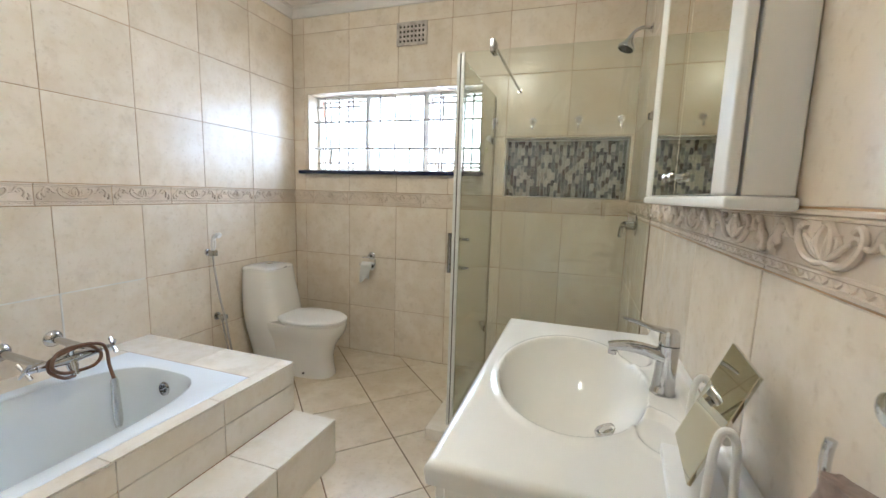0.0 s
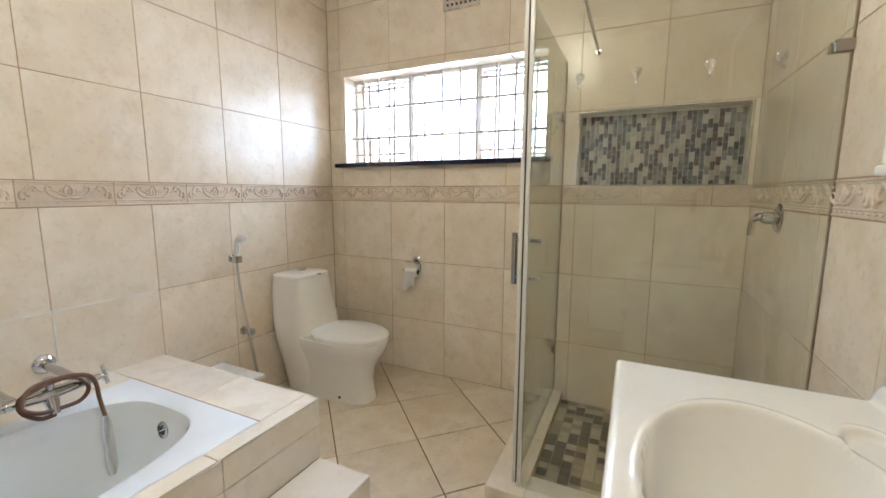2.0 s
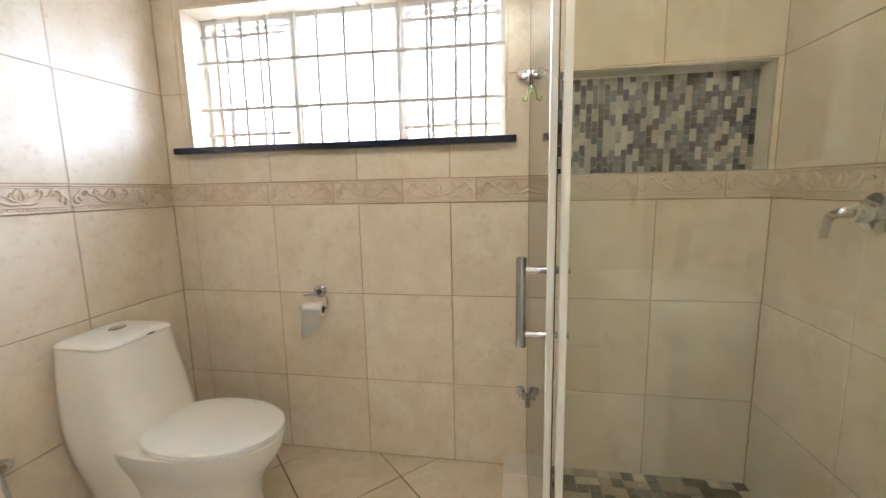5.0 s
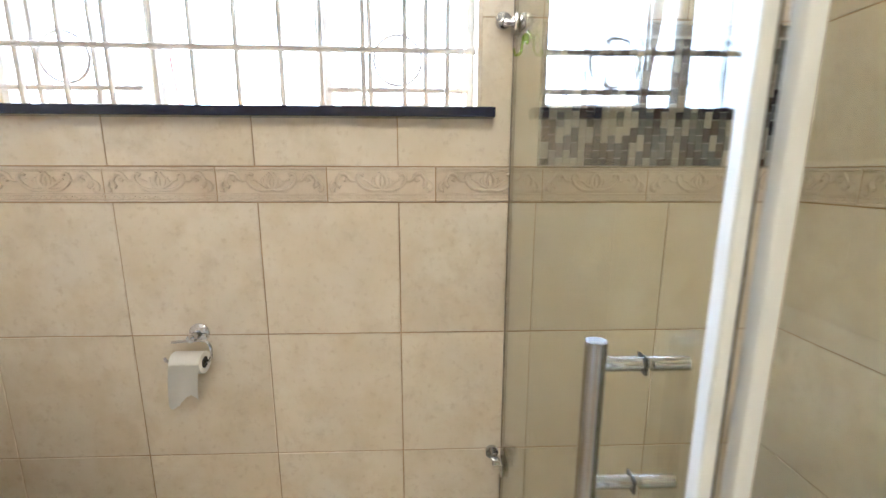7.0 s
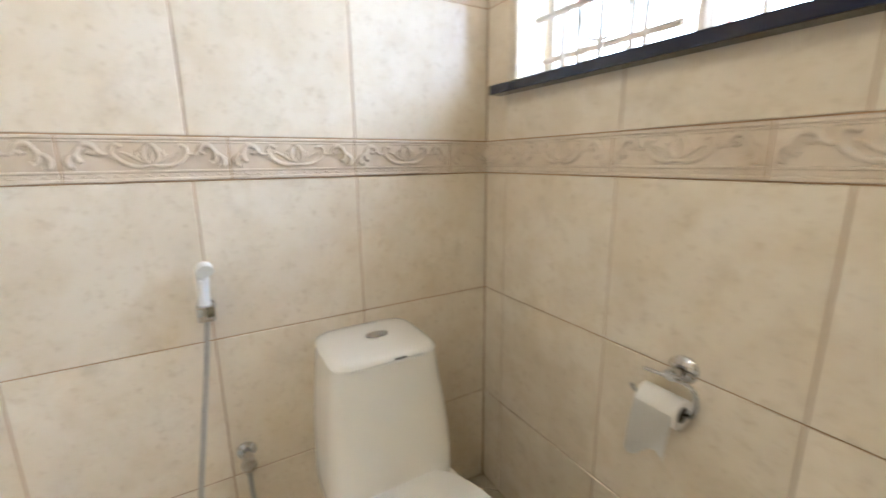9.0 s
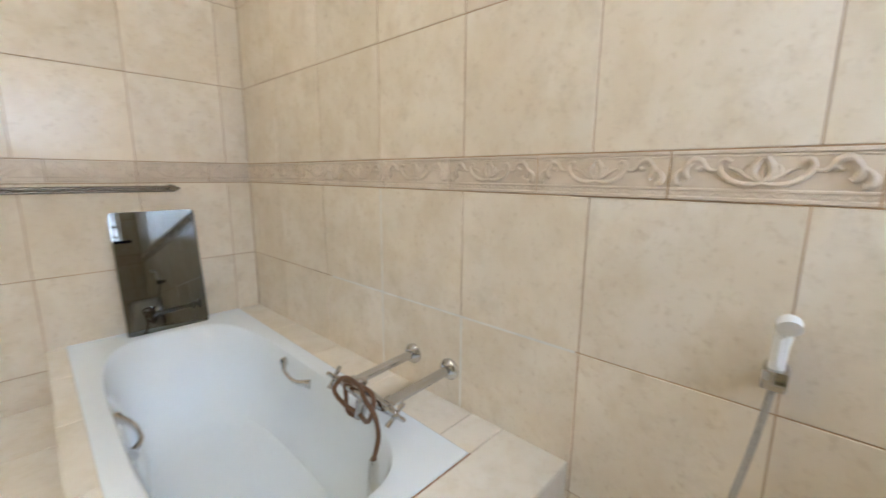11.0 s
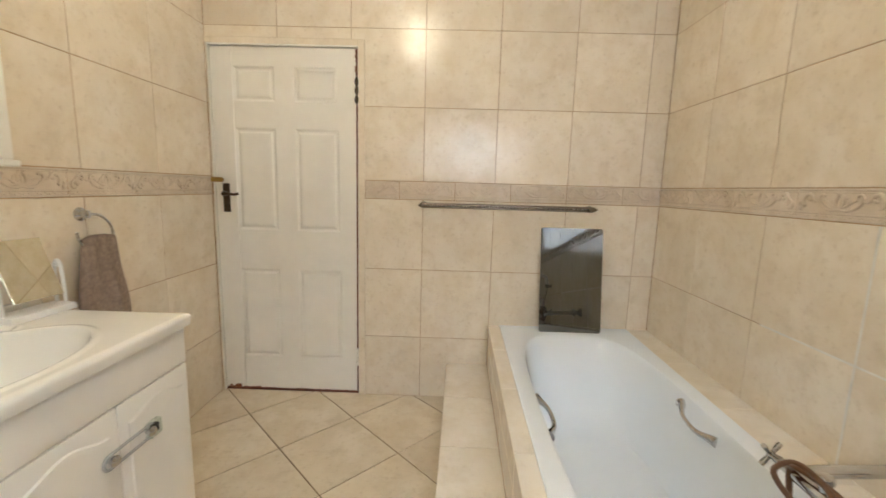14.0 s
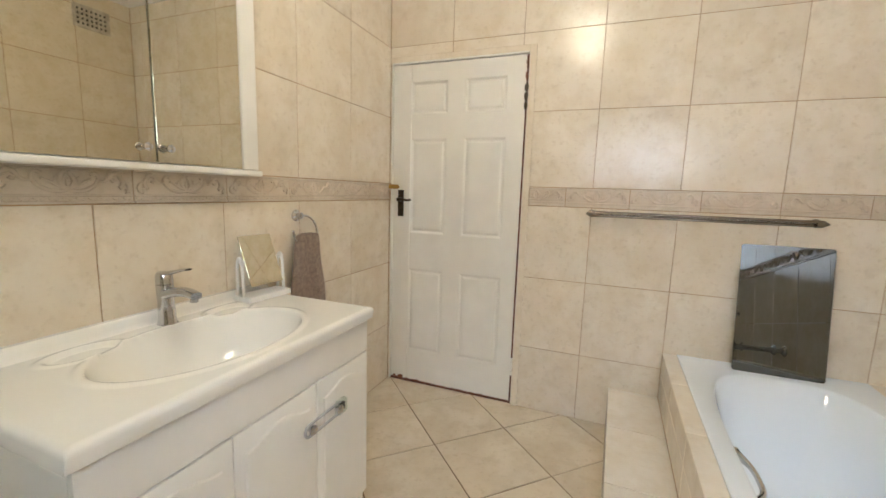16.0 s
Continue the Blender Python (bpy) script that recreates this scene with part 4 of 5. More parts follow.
clip = thing("child_lock", "clear white plastic child lock looped over two knobs", "child lock", at=(vx - 0.015, 1.345, 0.554))
bm = BM()
arc = [(0, -0.07 + 0.019 * math.cos(t), 0.019 * math.sin(t)) for t in [math.pi / 2 + math.pi * k / 10 for k in range(11)]]
arc += [(0, 0.075 + 0.019 * math.cos(t), 0.019 * math.sin(t)) for t in [-math.pi / 2 + math.pi * k / 10 for k in range(11)]]
part("strap", tube(bm, arc, 0.0042, 8, closed=True), plain("grey_clear_plastic", (0.45, 0.45, 0.44), 0.2, vary=0.15), clip, smooth=True)
part("slider", box(-0.009, 0.009, -0.108, -0.06, -0.024, 0.024, 0.004), CLEARP, clip, "clear plastic slider")
part("latch", box(-0.012, 0.004, -0.092, -0.072, -0.010, 0.016, 0.003), DARK, clip, "dark release latch")

# cast top with basin
basin = thing("washbasin_top", "cream cast washbasin top with an oval bowl", "washbasin", at=(2.33, 1.53, 0.807))
tx0, tx1, ty0, ty1, tz = 2.066, W - 0.002, 1.062, 2.0, 0.85
BCX, BCY, BA, BB = 2.306, 1.538, 0.187, 0.298


def sstep(a, b, x):
    t = min(max((x - a) / (b - a), 0), 1)
    return t * t * (3 - 2 * t)


def top_z(x, y):
    e = math.hypot((x - BCX) / BA, (y - BCY) / BB)
    z = tz
    z += 0.036 * sstep(tx1 - 0.036, tx1 - 0.018, x)
    z += 0.004 * sstep(1.10, 1.04, e) * sstep(0.97, 1.02, e)
    for dy in (-0.215, 0.215):
        d = math.hypot((x - 2.488) / 0.05, (y - BCY - dy) / 0.085)
        z -= 0.009 * sstep(1.0, 0.75, d)
        z += 0.003 * sstep(1.25, 1.08, d) * sstep(0.9, 1.02, d)
    if e < 1.0:
        z = min(z, tz + 0.003 - 0.175 * (1 - e ** 3.2) ** 0.9)
    edge = min(x - tx0, y - ty0, ty1 - y)
    if edge < 0.016:
        z -= 0.016 - math.sqrt(max(0.016 ** 2 - (0.016 - edge) ** 2, 0))
    return z


bm = BM()
NXg, NYg = 108, 204
xs_ = [tx0, tx0 + 0.0015, tx0 + 0.004, tx0 + 0.008, tx0 + 0.016] + [tx0 + 0.016 + (tx1 - tx0 - 0.016) * k / NXg for k in range(1, NXg + 1)]
ys_ = [ty0, ty0 + 0.0015, ty0 + 0.004, ty0 + 0.008, ty0 + 0.016] + [ty0 + 0.016 + (ty1 - ty0 - 0.032) * k / NYg for k in range(1, NYg)] + [ty1 - 0.016, ty1 - 0.008, ty1 - 0.004, ty1 - 0.0015, ty1]
grid = [[bm.verts.new((x, y, top_z(x, y))) for y in ys_] for x in xs_]
for i in range(len(xs_) - 1):
    for j in range(len(ys_) - 1):
        bm.faces.new((grid[i][j], grid[i + 1][j], grid[i + 1][j + 1], grid[i][j + 1]))
rim = [grid[i][0] for i in range(len(xs_))] + grid[-1][1:] + [grid[i][-1] for i in range(len(xs_) - 2, -1, -1)] + grid[0][-2:0:-1]
low = [bm.verts.new((v.co.x + (0.006 if v.co.x < tx0 + 0.01 else 0), v.co.y, 0.8075)) for v in rim]
for k in range(len(rim)):
    bm.faces.new((rim[k], low[k], low[(k + 1) % len(rim)], rim[(k + 1) % len(rim)]))
bmesh.ops.recalc_face_normals(bm, faces=bm.faces)
ob = part("basin_slab", bm, SINKM, basin, smooth=True)
ob.data.set_sharp_from_angle(angle=radians(60))
ob.matrix_parent_inverse = Matrix.Translation(basin.location).inverted()
zd = top_z(2.41, 1.548)
bm = BM()
lathe(bm, [(0.031, -0.004), (0.031, 0.003), (0.024, 0.005), (0.021, 0.0), (0.019, -0.004)], (2.408, 1.548, zd + 0.003), (-0.4, 0, 0.9), 28)
ob = part("waste_ring", bm, CHROME, basin, "chrome basin waste", True)
ob.matrix_parent_inverse = Matrix.Translation(basin.location).inverted()
bm = lathe(BM(), [(0.0195, 0.001), (0.018, 0.0025), (0.004, 0.003)], (2.408, 1.548, zd + 0.003), (-0.4, 0, 0.9), 20)
ob = part("waste_plug", bm, CHROME, basin)
ob.matrix_parent_inverse = Matrix.Translation(basin.location).inverted()

faucet = thing("basin_mixer", "chrome single-lever basin mixer", "tap", at=(2.525, 1.517, tz))
bm = loft(BM(), [oval(0, 0, 0.0, 0.03, 0.025, 2.3, 28), oval(0, 0, 0.004, 0.03, 0.025, 2.3, 28), oval(0, 0, 0.012, 0.0265, 0.022, 2.3, 28), oval(0.002, 0, 0.06, 0.024, 0.020, 2.3, 28), oval(0.003, 0, 0.10, 0.0235, 0.021, 2.5, 28), oval(0.004, 0, 0.125, 0.0235, 0.0215, 2.6, 28)])
part("body", bm, CHROME, faucet, smooth=True)
bm = BM()
rings = []
for k in range(9):
    t = k / 8
    x = -0.005 - 0.128 * t
    z = 0.095 + 0.022 * math.sin(t * 1.9) - 0.012 * t * t
    w, h = 0.0205 - 0.003 * t, 0.017 - 0.007 * t
    rings.append([(x, w * a, z + h * b) for a, b in [(math.copysign(abs(math.cos(q)) ** 0.7, math.cos(q)), math.copysign(abs(math.sin(q)) ** 0.7, math.sin(q))) for q in [2 * math.pi * j / 20 for j in range(20)]]])
loft(bm, rings)
bmesh.ops.recalc_face_normals(bm, faces=bm.faces)
cyl(bm, (-0.122, 0, 0.095), (-0.122, 0, 0.085), 0.011, 16)
part("spout", bm, CHROME, faucet, smooth=True)
bm = loft(BM(), [oval(0.004, 0, 0.1275, 0.0235, 0.0215, 2.6, 28), oval(0.004, 0, 0.155, 0.0225, 0.0205, 2.6, 28), oval(0.003, 0, 0.163, 0.018, 0.0165, 2.4, 28)])
lev = [(0.0, 0, 0.158), (-0.04, 0, 0.166), (-0.085, 0, 0.178), (-0.105, 0, 0.181)]
rings = [[(p[0], w * math.cos(q), p[2] + h * math.sin(q)) for q in [2 * math.pi * j / 16 for j in range(16)]] for p, w, h in zip(lev, (0.017, 0.0155, 0.0135, 0.011), (0.008, 0.0065, 0.005, 0.0035))]
b2 = loft(bm, rings)
bmesh.ops.recalc_face_normals(bm, faces=bm.faces)
part("lever", bm, CHROME, faucet, smooth=True)

# folding make-up mirror on a white stand
mk = thing("makeup_mirror", "small swivel mirror in a white plastic stand", "mirror", at=(2.522, 1.147, tz + 0.0005))
mk.rotation_euler = (0, 0, radians(-5))
part("foot", box(-0.055, 0.032, -0.098, 0.098, 0.0, 0.022, 0.005), WHITEP, mk, "white plastic foot", True)
for yy in (-0.092, 0.092):
    bm = tube(BM(), spline([(0.016, yy, 0.016), (0.015, yy, 0.08), (0.013, yy, 0.135), (0.006, yy, 0.16), (-0.006, yy, 0.16), (-0.013, yy, 0.135), (-0.016, yy, 0.08), (-0.018, yy, 0.02)], 5), 0.006, 10)
    cyl(bm, (0.0, yy, 0.148), (0.0, yy * 0.8, 0.148), 0.007, 10)
    part("upright", bm, WHITEP, mk, "white plastic looped upright", True)
leaf1 = part("mirror_leaf", box(-0.003, 0.003, -0.073, 0.073, -0.0985, 0.0985, 0.001, 1), MIRROR, mk)
leaf1.matrix_local = pose(0.0, 0.0, 0.148, 0, 20.5, 0)

# towel ring and towel
tr = thing("towel_ring", "chrome open towel ring on a round wall plate", "towel ring", at=(W, 0.868, 1.153))
bm = lathe(BM(), [(0.026, 0.0005), (0.026, 0.006), (0.013, 0.014), (0.012, 0.018), (0.016, 0.022), (0.015, 0.034), (0.004, 0.038)], (0, 0, 0), (-1, 0, 0), 24)
part("wall_plate", bm, CHROME, tr, smooth=True)
ringpts = [(-0.028 - 0.010 * (1 - math.cos(t)), -0.02 - 0.078 * math.sin(t), -0.07 + 0.07 * math.cos(t)) for t in [math.radians(-14 + 290 * k / 40) for k in range(41)]]
part("ring", tube(BM(), ringpts, 0.005, 10), CHROME, tr, smooth=True)
bm = BM()
nu, nv = 40, 26
cols_ = []
for j in range(nv + 1):
    v = j / nv
    row = []
    for i in range(nu):
        u = 2 * math.pi * i / nu
        wv = 0.07 + 0.055 * v ** 0.7
        th = 0.014 + 0.012 * v
        y = wv * math.cos(u)
        x = -0.046 + th * math.sin(u) + 0.009 * v * math.sin(5.3 * y / 0.1 + 1.0) + 0.004 * math.sin(11 * y / 0.1 + 4 * v)
        z = -0.10 - 0.36 * v - 0.018 * (y / 0.1) * v + (0.02 * math.sin(abs(math.sin(u)) * 1.4) if j == 0 else 0)
        row.append((x, y + 0.008 * math.sin(6 * v), z))
    cols_.append(row)
loft(bm, cols_)
bmesh.ops.recalc_face_normals(bm, faces=bm.faces)
tw = part("hand_towel", bm, TOWEL, None, smooth=True)
tw.location = (W, 0.843, 1.155)
tagged(tw, "mauve-brown terry hand towel hanging from the chrome ring", "towel")

# mirror cabinet
mc = thing("mirror_cabinet", "white wall cabinet with two mirrored doors", "cabinet", at=(W, 1.545, 1.3355))
MI = Matrix.Translation(mc.location).inverted()


def mp(name, bm, material, label="", smooth=False, parent=None):
    ob = part(name, bm, material, parent or mc, label, smooth)
    if parent is None:
        ob.matrix_parent_inverse = MI
    return ob


cy0, cy1, cz0, cz1, cxf = 1.158, 1.945, 1.336, 2.06, 2.522
mp("body", box(cxf + 0.004, W - 0.001, cy0, cy1, cz0, cz1, 0.002, 1), MELA)
mp("bottom_shelf", box(2.50, W - 0.001, 1.142, 1.96, 1.3155, 1.3355, 0.006, 3), MELA, "white rounded bottom board", True)
mp("top_board", box(2.50, W - 0.001, 1.142, 1.96, cz1 + 0.0005, cz1 + 0.02, 0.006, 3), MELA, "white rounded top board", True)
for a, b in ((cy0, 1.228), (1.862, cy1)):
    mp("stile", box(2.503, cxf - 0.0005, a, b, cz0, cz1, 0.006, 3), MELA, "white rounded stile", True)
for a, b, k in ((1.2295, 1.526, 1.498), (1.530, 1.8605, 1.562)):
    dr = mp("mirror_door", box(2.507, cxf - 0.001, a, b, cz0 + 0.002, cz1 - 0.003, 0.0015, 1), MIRROR)
    bm = lathe(BM(), [(0.006, 0), (0.006, 0.008), (0.011, 0.014), (0.012, 0.02), (0.003, 0.024)], (2.507, k, 1.38), (-1, 0, 0), 18)
    mp("knob", bm, CHROME, "small chrome knob", True, dr)

# ---- toilet ----
TY = 2.825
wc = thing("toilet", "white one-piece close-coupled toilet with closed lid", "toilet", at=(0.4, TY, 0))


def tp_(rings):
    return [[(x - 0.4, y, z) for x, y, z in r] for r in rings]


def O(z, cx, a, b, p=2.4, egg=0.0):
    return oval(cx, 0, z, a, b, p, 56, egg)


bm = loft(BM(), tp_([O(0.001, 0.40, 0.292, 0.112, 3.0), O(0.02, 0.40, 0.292, 0.112, 3.0), O(0.07, 0.398, 0.286, 0.106, 2.8), O(0.15, 0.395, 0.285, 0.107, 2.6), O(0.22, 0.40, 0.298, 0.120, 2.5),
                     O(0.28, 0.415, 0.322, 0.142, 2.4), O(0.33, 0.43, 0.343, 0.164, 2.3, 0.02), O(0.37, 0.435, 0.350, 0.176, 2.3, 0.03), O(0.392, 0.437, 0.349, 0.178, 2.3, 0.03), O(0.398, 0.437, 0.342, 0.172, 2.3, 0.03)]))
part("bowl", bm, CHINA, wc, smooth=True)
bm = loft(BM(), tp_([O(0.002, 0.205, 0.15, 0.108, 3.0), O(0.10, 0.185, 0.152, 0.112, 3.0), O(0.20, 0.172, 0.155, 0.130, 3.0), O(0.30, 0.170, 0.160, 0.156, 3.2), O(0.37, 0.178, 0.170, 0.174, 3.4), O(0.41, 0.172, 0.165, 0.178, 3.8), O(0.46, 0.160, 0.155, 0.179, 4.4), O(0.56, 0.151, 0.143, 0.172, 5.0),
                     O(0.64, 0.144, 0.135, 0.162, 5.4), O(0.745, 0.139, 0.129, 0.149, 5.6), O(0.748, 0.139, 0.126, 0.144, 5.6)]))
for v in bm.verts:
    v.co.y += 0.016 * sstep(0.3, 0.5, v.co.z)
    v.co.x -= 0.008 * sstep(0.4, 0.7, v.co.z)
part("cistern", bm, CHINA, wc, smooth=True)
bm = loft(BM(), tp_([O(0.7495, 0.139, 0.128, 0.147, 5.6), O(0.752, 0.139, 0.131, 0.150, 5.6), O(0.760, 0.138, 0.127, 0.145, 5.4), O(0.765, 0.137, 0.121, 0.138, 5.0), O(0.769, 0.136, 0.108, 0.124, 4.4), O(0.773, 0.135, 0.08, 0.095, 3.0), O(0.775, 0.135, 0.02, 0.03, 2.4)]))
for v in bm.verts:
    v.co.x, v.co.y = v.co.x - 0.008, v.co.y + 0.016
cl = part("cistern_lid", bm, CHINA, wc, smooth=True)
part("flush_button", loft(BM(), tp_([oval(0.132, 0.024, 0.773, 0.020, 0.033, 2, 28), oval(0.132, 0.024, 0.7785, 0.019, 0.032, 2, 28), oval(0.132, 0.024, 0.780, 0.014, 0.027, 2, 28)])), CHROME, cl, "oval chrome dual-flush button", True)
part("maker_mark", box(0.260 - 0.4, 0.2632 - 0.4, 0.024, 0.056, 0.7535, 0.758, 0.001, 1), DARK, cl)
bm = loft(BM(), tp_([O(0.400, 0.532, 0.246, 0.178, 2.15, 0.06), O(0.402, 0.532, 0.252, 0.184, 2.15, 0.06), O(0.408, 0.532, 0.2525, 0.185, 2.15, 0.06), O(0.411, 0.532, 0.250, 0.182, 2.15, 0.06)]))
part("seat", bm, CHINA, wc, smooth=True)
bm = loft(BM(), tp_([O(0.4125, 0.532, 0.250, 0.182, 2.15, 0.06), O(0.415, 0.532, 0.2535, 0.1855, 2.15, 0.06), O(0.424, 0.532, 0.2535, 0.1855, 2.15, 0.06), O(0.431, 0.531, 0.247, 0.179, 2.15, 0.06), O(0.435, 0.53, 0.225, 0.158, 2.1, 0.05), O(0.4375, 0.53, 0.15, 0.10, 2.0), O(0.438, 0.53, 0.04, 0.03, 2.0)]))
part("lid", bm, WHITEP, wc, "closed white plastic lid", True)
for yy in (-0.113, 0.113):
    part("bolt_cap", lathe(BM(), [(0.009, 0), (0.008, 0.005), (0.003, 0.007)], (0.52 - 0.4, yy * 0.94, 0.035), (0, math.copysign(1, yy), 0.05), 12), DARK if yy < 0 else CHINA, wc)

# ---- pipe box, bidet spray, angle valve ----
pb = thing("pipe_box", "low white boxed-in pipe ledge against the wall", "pipe box", at=(0.0, 2.28, 0.0))
part("box_body", box(0.001, 0.325, -0.055, 0.048, 0.001, 0.288, 0.003, 1), DECKT, pb)
part("box_top", box(0.001, 0.34, -0.066, 0.058, 0.2885, 0.312, 0.004, 2), WHITEP, pb, "white top board")
bd = thing("bidet_spray", "white hand bidet spray in a chrome wall holder", "bidet spray", at=(0.0, 2.44, 0.90))
bm = BM()
lathe(bm, [(0.022, 0.0005), (0.022, 0.005), (0.011, 0.01), (0.011, 0.035)], (0, 0, 0.0), (1, 0, 0), 18)
bx(bm, 0.028, 0.068, -0.02, 0.02, -0.022, 0.018, 0.006)
part("holder", bm, CHROME, bd, smooth=True)
bm = tube(BM(), spline([(0.046, 0, -0.02), (0.047, 0.0, 0.03), (0.05, 0.002, 0.075), (0.06, 0.005, 0.105), (0.085, 0.008, 0.118), (0.10, 0.01, 0.112)], 5), [0.013] * 10 + [0.0145] * 5 + [0.016] * 6 + [0.019] * 5, 14)
part("spray_gun", bm, WHITEP, bd, "white plastic spray gun", True)
part("trigger", tube(BM(), [(0.062, 0.0, 0.028), (0.070, 0.0, 0.06), (0.072, 0, 0.085)], 0.005, 8), WHITEP, bd)
hose = spline([(0.046, 0, -0.018), (0.07, -0.012, -0.12), (0.13, -0.038, -0.28), (0.195, -0.06, -0.42), (0.235, -0.07, -0.56), (0.235, -0.045, -0.70), (0.17, 0.01, -0.765), (0.09, 0.05, -0.68), (0.052, 0.05, -0.52), (0.046, 0.05, -0.475)], 8)
part("hose", tube(BM(), hose, 0.0062, 10), HOSEG, bd, "grey braided hose", True)
av = thing("angle_valve", "chrome angle valve on the wall", "valve", at=(0.0, 2.49, 0.455))
bm = lathe(BM(), [(0.026, 0.0005), (0.026, 0.005), (0.012, 0.01), (0.012, 0.04), (0.017, 0.042), (0.017, 0.062), (0.006, 0.065)], (0, 0, 0), (1, 0, 0), 18)
cyl(bm, (0.046, 0, -0.005), (0.046, 0, -0.03), 0.0095, 12)
part("valve_body", bm, CHROME, av, smooth=True)
part("valve_knob", lathe(BM(), [(0.02, 0.062), (0.021, 0.066), (0.02, 0.078), (0.006, 0.08)], (0, 0, 0), (1, 0, 0), 10), CHROME, av, smooth=True)

# ---- toilet roll ----
th = thing("toilet_roll_holder", "chrome toilet roll holder on a round plate", "roll holder", at=(0.731, L, 0.813))
bm = lathe(BM(), [(0.030, 0.0005), (0.030, 0.006), (0.023, 0.012), (0.013, 0.015), (0.012, 0.05), (0.013, 0.055), (0.004, 0.057)], (0, 0, 0), (0, -1, 0), 22)
part("plate", bm, CHROME, th, smooth=True)
part("arm", tube(BM(), spline([(-0.06, -0.048, -0.012), (0, -0.048, -0.008), (0.04, -0.048, -0.01), (0.055, -0.05, -0.03), (0.052, -0.052, -0.065), (0.03, -0.052, -0.075), (-0.03, -0.052, -0.075), (-0.075, -0.052, -0.072), (-0.085, -0.052, -0.06)], 6), 0.0042, 10), CHROME, th, smooth=True)
roll = thing("toilet_roll", "white toilet roll with a torn hanging sheet", "toilet roll", at=(0.721, L - 0.052, 0.738))
bm = BM()
rings = []
for r, x in ((0.018, -0.045), (0.033, -0.045), (0.0335, -0.044), (0.0335, 0.044), (0.033, 0.045), (0.018, 0.045), (0.018, -0.045)):
    rings.append([(x, r * math.cos(2 * math.pi * k / 36), r * math.sin(2 * math.pi * k / 36)) for k in range(36)])
loft(bm, rings, False, False)
bmesh.ops.recalc_face_normals(bm, faces=bm.faces)
part("roll", bm, PAPER, roll, smooth=True)
# closed black cylinder paints the shade inside the roll
part("core", lathe(BM(), [(0.0178, 0.0), (0.0178, 0.088)], (-0.044, 0, 0), (1, 0, 0), 20), DARK, roll, "solid black cylinder painting the shade of the hollow core")
bm = BM()
rr = random.Random(11)
n_, m_ = 16, 14
sheet = []
for j in range(m_ + 1):
    v = j / m_
    row = []
    for i in range(n_ + 1):
        u = i / n_
        ln = 0.132 + 0.012 * math.sin(7 * u) - 0.03 * u + rr.uniform(-0.003, 0.003) * (j == m_)
        row.append(bm.verts.new((-0.044 + 0.088 * u - 0.012 * v, -0.0342 - 0.004 * math.sin(3 * v) - 0.003 * v * math.sin(6 * u), 0.006 - ln * v)))
    sheet.append(row)
for j in range(m_):
    for i in range(n_):
        bm.faces.new((sheet[j][i], sheet[j][i + 1], sheet[j + 1][i + 1], sheet[j + 1][i]))
bmesh.ops.solidify(bm, geom=list(bm.faces), thickness=0.0006)
part("hanging_sheet", bm, PAPER, roll, smooth=True)

# ---- ceiling light ----
lamp = thing("ceiling_light", "round white glass ceiling light, switched on", "ceiling light", at=(1.52, 1.45, H))
part("base", lathe(BM(), [(0.11, 0.0), (0.11, 0.02), (0.10, 0.025)], (0, 0, 0), (0, 0, -1), 32), PAINT, lamp, smooth=True)
gm = Mat("lit_opal_glass")
gm.b.inputs["Emission Color"].default_value = c3(1.0, 0.85, 0.62)
gm.b.inputs["Emission Strength"].default_value = 6.0
part("shade", lathe(BM(), [(0.10, 0.025), (0.105, 0.035), (0.095, 0.06), (0.06, 0.08), (0.01, 0.086)], (0, 0, 0), (0, 0, -1), 32), gm.set(c3(0.85, 0.8, 0.7), 0.3), lamp, "glowing opal glass shade", True)


# ---- tiles of the walls and the floor ----
mesh_cache = {}
GAP = 0.003


def tile_mesh(key, rects, u0, v0, material, depth):
    if key not in mesh_cache:
        bm = BM()
        for r in rects:
            slab(bm, r[0] - u0, r[1] - u0, r[2] - v0, r[3] - v0, depth, 0.0016 if len(rects) == 1 else 0.0003)
        me = bpy.data.meshes.new("tile")
        bm.to_mesh(me)
        bm.free()
        me.materials.append(material)
        mesh_cache[key] = me
    return mesh_cache[key]


rnd = random.Random(7)
for side in ("west", "north", "south", "east"):
    cols = COLS[side]
    for v0, v1 in zip(ROWS, ROWS[1:]):
        if v1 - v0 < 0.12 and v0 > 1.0 and v0 < 1.3:
            continue
        for u0, u1 in zip(cols, cols[1:]):
            rects = [(u0 + GAP / 2, u1 - GAP / 2, v0 + GAP / 2, v1 - GAP / 2)]
            for hole in HOLES[side]:
                rects = cut_rects(rects, hole)
            if not rects:
                continue
            a0, b0 = u0, v0
            key = tuple(round(q - (a0 if i < 2 else b0), 4) for r in rects for i, q in enumerate(r))
            ob = new("tile", tile_mesh(key, rects, a0, b0, TILE, TH))
            ob.parent = WALLS[side]
            ob.location = (a0, b0, rnd.uniform(-0.0004, 0.0004))
            ob.rotation_euler = (rnd.uniform(-1, 1) * 0.0016, rnd.uniform(-1, 1) * 0.0016, 0)

DG = 0.584                                         # diagonal of a floor tile
OX, OY = 1.715, 0.263


